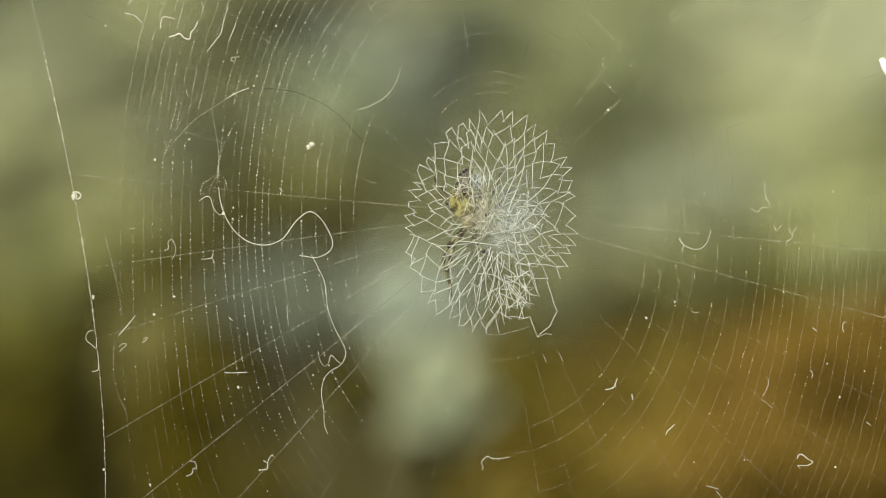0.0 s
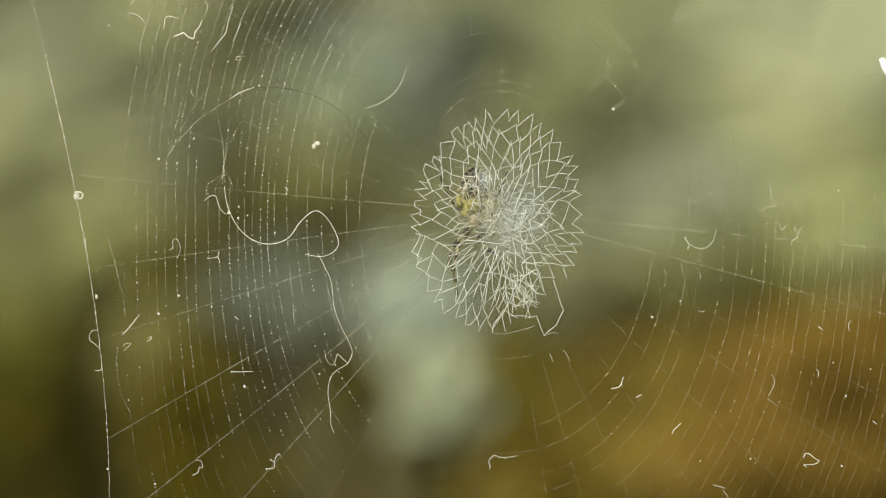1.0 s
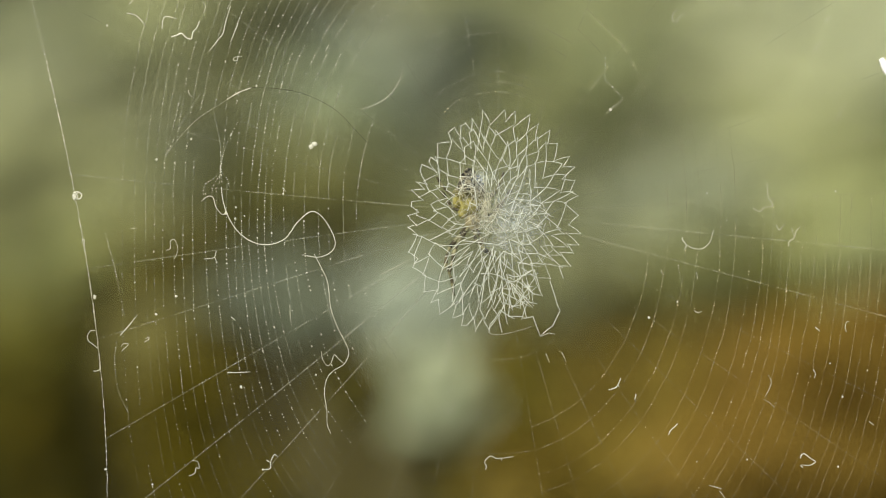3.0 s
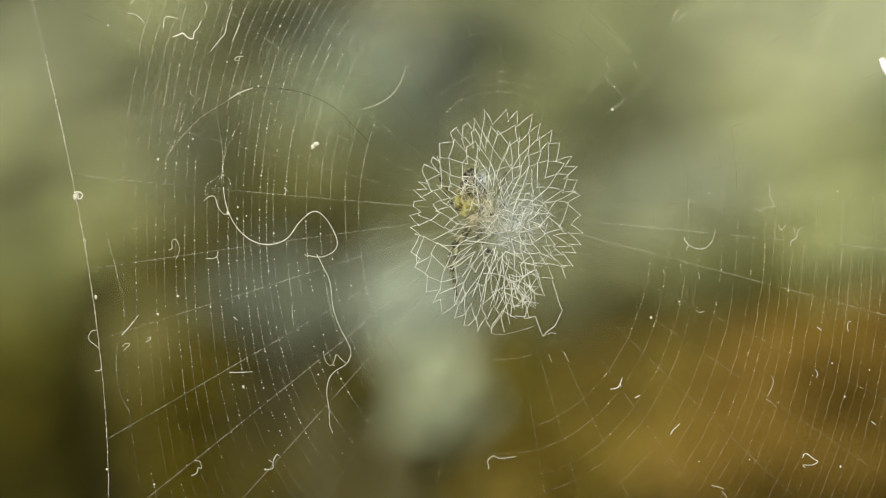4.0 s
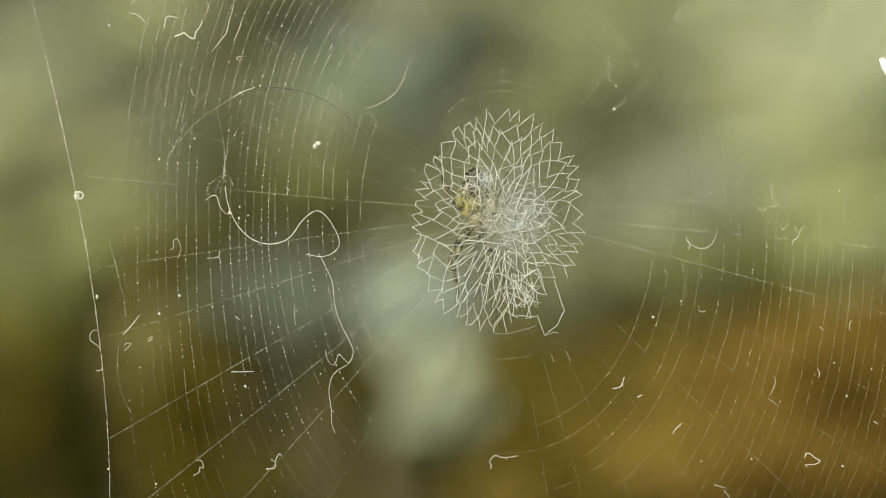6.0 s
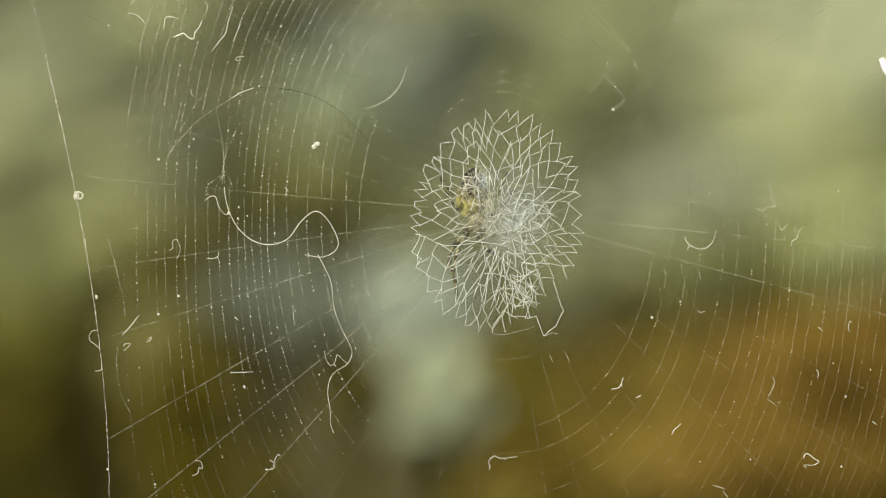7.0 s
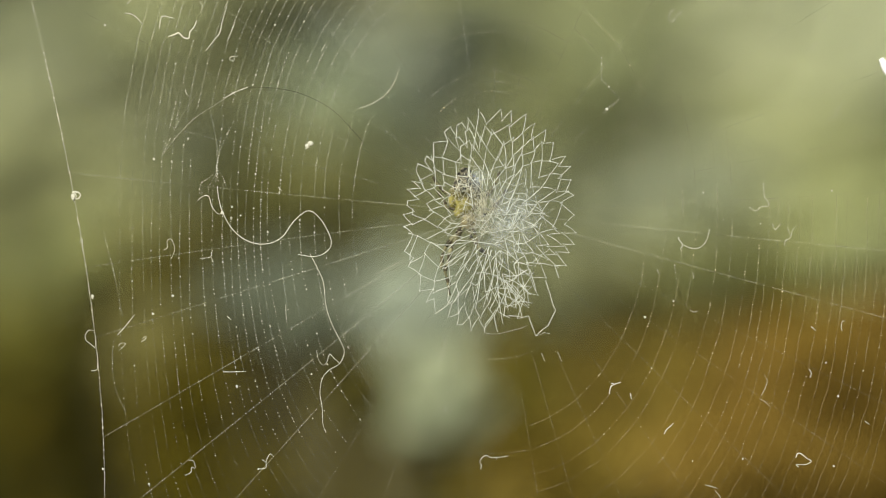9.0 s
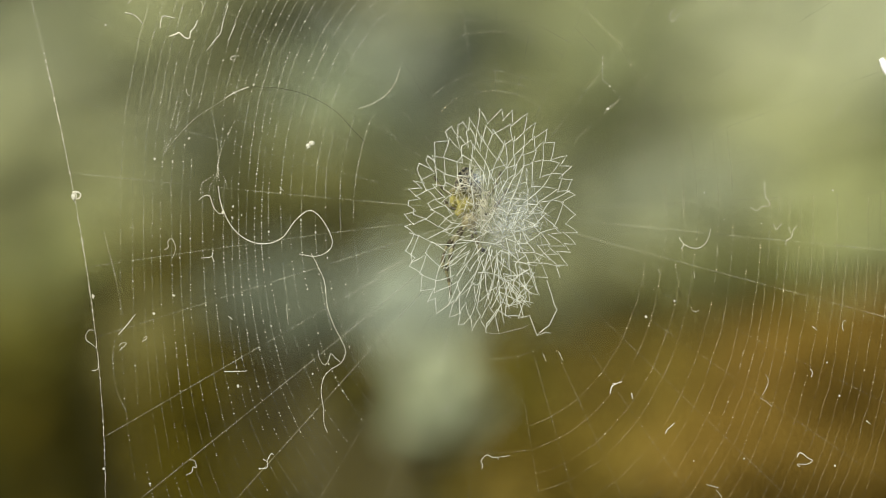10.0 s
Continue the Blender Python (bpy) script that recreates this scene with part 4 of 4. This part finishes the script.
fibre("curly_fibre", CURL, ([(34.05, 0.67), (34.95, 0.22), (35.55, 0.75), (36.60, 0.90), (36.45, 1.57), (36.07, 2.10), (35.92, 3.97)],), FIBRE_FAINT, 0.085)
fibre("curly_fibre", CURL, ([(38.77, -4.42), (38.85, -3.75), (39.52, -3.30), (39.75, -2.40), (40.35, -1.80)], [(39.52, -3.15), (39.15, -1.95)]), FIBRE_FAINT, 0.085)
fibre("curly_fibre", CURL, ([(37.12, -1.50), (37.50, -2.25), (37.95, -1.80), (38.25, -1.50)],), FIBRE_FAINT, 0.085)
fibre("curly_fibre", CURL, ([(24.15, 27.00), (23.55, 26.55), (23.40, 25.72), (23.93, 25.35), (24.38, 26.10), (25.20, 26.70)],), FIBRE_FAINT, 0.085)
fibre("straight_hair", HAIR, ([(42.23, 21.45), (42.52, 22.05), (43.05, 22.72)],), FIBRE_FAINT, 0.085)
fibre("curly_fibre", CURL, ([(44.85, 12.38), (45.45, 12.75), (45.75, 13.65), (46.50, 14.40)],), FIBRE_FAINT, 0.075)
fibre("straight_hair", HAIR, ([(43.73, 25.35), (44.10, 25.95), (44.40, 26.32)],), FIBRE_FAINT, 0.085)
fibre("curly_fibre", CURL, ([(35.62, -24.30), (36.15, -23.40), (36.45, -22.35), (36.07, -21.52)], [(35.40, -24.68), (36.15, -25.12), (36.90, -25.80)]), FIBRE_FAINT, 0.05)
fibre("curly_fibre", CURL, ([(42.00, -20.77), (42.30, -21.30), (42.15, -21.90)],), FIBRE, 0.075)
fibre("curly_fibre", CURL, ([(46.42, -15.75), (46.27, -15.15), (46.42, -14.47), (46.80, -14.40)],), FIBRE_FAINT, 0.085)
fibre("straight_hair", HAIR, ([(42.30, -15.15), (42.90, -15.67)],), FIBRE, 0.08)
fibre("straight_hair", HAIR, ([(49.42, -27.68), (50.02, -28.12)],), FIBRE, 0.085)
fibre("curly_fibre", CURL, ([(26.18, -12.90), (26.70, -13.20), (27.22, -13.05)],), FIBRE_FAINT, 0.075)
fibre("straight_hair", HAIR, ([(21.82, -7.50), (22.05, -8.10)], [(26.55, -7.88), (26.70, -8.78)]), FIBRE_FAINT, 0.075)
fibre("straight_hair", HAIR, ([(-15.45, -8.17), (-13.80, -7.35), (-11.85, -6.30)],), FIBRE_FAINT, 0.05)
fibre("straight_hair", HAIR, ([(-6.15, -16.95), (-6.52, -18.52), (-7.12, -20.77)],), FIBRE_FAINT, 0.045)
fibre("straight_hair", HAIR, ([(-6.15, -25.80), (-6.22, -26.62)],), FIBRE, 0.06)
fibre("straight_hair", HAIR, ([(6.52, -18.68), (6.97, -19.80)],), FIBRE, 0.05)
fibre("straight_hair", HAIR, ([(8.62, -18.45), (9.22, -19.72)],), FIBRE, 0.05)
fibre("straight_hair", HAIR, ([(-28.43, 3.38), (-27.90, 2.85)],), FIBRE, 0.06)
fibre("straight_hair", HAIR, ([(-35.17, -13.80), (-34.65, -14.25)],), FIBRE, 0.08)
fibre("straight_hair", HAIR, ([(-48.45, -2.02), (-47.55, -2.02)],), FIBRE_FAINT, 0.05)
fibre("curly_fibre", "tuft of white fluff knotted on the frame thread", ([(-55.95, 2.70), (-55.35, 2.85), (-54.82, 2.48), (-55.05, 1.95), (-55.73, 1.95), (-55.57, 2.55), (-55.20, 2.77)], [(-55.80, 2.85), (-55.35, 2.25), (-55.80, 1.65)]), FIBRE, 0.16, 0.33)
speck((-55.73, 2.17), 0.62, 0.33, seed=0)
speck((-53.17, -11.10), 0.36, 0.52, seed=1)
speck((-24.60, 8.78), 0.44, seed=2)
speck((-24.15, 9.15), 0.48, seed=3)
speck((-40.42, 9.82), 0.24, seed=4)
speck((-35.85, 0.00), 0.36, seed=5)
speck((15.15, 13.72), 0.34, seed=6)
speck((20.25, -13.88), 0.30, seed=7)
speck((-34.65, -0.75), 0.26, seed=8)
speck((-34.57, 0.75), 0.2, seed=9)
speck((33.00, 21.38), 0.22, seed=10)
speck((32.02, 27.75), 0.25, seed=11)
speck((33.23, -32.70), 0.22, seed=12)
speck((26.55, -33.00), 0.16, seed=13)
speck((45.90, -24.38), 0.22, seed=14)
speck((45.30, -33.67), 0.24, seed=15)
speck((-24.00, -21.45), 0.18, seed=16)
speck((-33.90, -23.10), 0.26, seed=17)
speck((-45.07, -13.42), 0.26, seed=18)
speck((-42.45, -11.03), 0.24, seed=19)
speck((-45.00, 7.12), 0.28, seed=20)
speck((-51.52, 24.90), 0.24, 0.5, seed=21)
speck((-51.75, -33.98), 0.22, 0.62, seed=22)
speck((-45.60, -36.00), 0.18, seed=23)
speck((-31.05, -34.05), 0.22, seed=24)
speck((24.00, -11.78), 0.24, seed=25)
speck((27.97, 2.62), 0.22, seed=26)
speck((45.00, 2.92), 0.24, seed=27)
speck((30.60, -0.97), 0.18, seed=28)
speck((35.55, -1.50), 0.16, seed=29)
speck((44.25, -19.95), 0.2, seed=30)
speck((-33.45, -0.38), 0.15, seed=31)


# ---- the dry stalk that holds the web on its far side ----
def build_stalk():
    stalk = thing("dry_stalk", "bleached dry plant stalk with a pale bract, holding the web", "plant stalk")
    foot = web_point(STALK_X + 1.5, 0)
    stalk.location = (foot.x, foot.y, 0)
    inv = Matrix.Translation((-foot.x, -foot.y, 0))
    straw = plain("bleached_straw", (0.45, 0.42, 0.30), (0.68, 0.65, 0.52), 0.7, 300, 0.3)
    white = plain("white_bract", (0.80, 0.80, 0.76), (0.90, 0.90, 0.86), 0.5, 300)
    top = inv @ web_point(STALK_X + 0.5, 45)
    low = inv @ web_point(STALK_X + 0.5, -60)
    pts = [Vector((low.x + 0.004, low.y - 0.02, -0.03)), Vector((low.x + 0.001, low.y - 0.008, 0.25)), low, (low + top) / 2 + Vector((0.0004, 0, 0)), top]
    part("stem", taper("stem", pts, 0.0024, 0.0013, straw, 9), stalk)
    st = Strands()
    a, b = [(52.27, 20.93), (59.70, 10.72)]
    line = spline([(a[0], a[1], 5.0), (a[0] + 1.1, a[1] - 1.8, 5.0), (a[0] + 3.6, a[1] - 5.0, 3.0), (b[0], b[1], 0.5)], 6)
    n = len(line)
    st.tube(line, [0.14 + 0.6 * math.sin(math.pi * min(1.0, 0.08 + 0.92 * i / n)) ** 0.8 for i in range(n)], 8, 0)
    me = st.mesh("bract", [white])
    me.transform(inv @ WEB)
    part("bract", me, stalk, "white pointed bract")


build_stalk()


def motions():
    def shift(m, f):
        return [(t, m @ Matrix.Translation((dx * MM * f, 0, dz * MM * f))) for t, dx, dz in SWAY]
    walk(web, [(t, WEB @ pose(dx * MM, 0, dz * MM, 0, -math.degrees(LEAN * dx), 0)) for t, dx, dz in SWAY])
    for ob, rest, f in followers:
        walk(ob, shift(rest, f))
    for ob, slip, c, s, turn in spokes:
        walk(ob, [(t, pose(slip * dx * c * MM, 0, slip * dx * s * MM, 0, math.degrees(turn * dx), 0)) for t, dx, dz in SWAY])
    walk(frame_thread, [(t, pose(-0.615 * dx * MM, 0, -dz * MM, 0, -math.degrees(dx * 0.002), 0)) for t, dx, dz in SWAY])
    # two hanging bits turn on their threads: seconds, degrees
    flake_twist = ((0, 15), (0.5, 0), (1.2, 5), (2, 40), (2.6, 50), (3.2, 25), (3.8, 0), (7.6, 0), (8.0, 15), (8.2, 70), (8.35, 130), (8.6, 172),
                   (9.4, 176), (9.6, 140), (9.7, 95), (9.8, 60), (9.9, 105), (10, 150))
    bit_twist = ((0, 0), (0.4, -35), (0.9, -75), (1.3, -60), (1.7, -20), (2, 0), (2.7, -5), (3.3, -45), (3.9, -75), (8.0, -75), (8.2, -40), (8.5, 0), (10, 0))
    spins = {flutter: (flake_twist, Vector((0.7, 0, 0.71))), spinner: (bit_twist, Vector((0, -1, 0)))}
    for ob, home, f in riders:
        if ob in spins:
            twist, axis = spins[ob]
            rows = []
            for t in sorted({r[0] for r in SWAY} | {r[0] for r in twist}):
                dx, dz = between(SIDEWAYS, t), between(LIFT, t)
                turn = Matrix.Rotation(radians(between(twist, t)), 4, axis)
                rows.append((t, WEB @ Matrix.Translation((home + Vector((dx * f, 0, dz * f))) * MM) @ turn))
            walk(ob, rows)
            continue
        walk(ob, shift(WEB @ Matrix.Translation(home * MM), f))


motions()
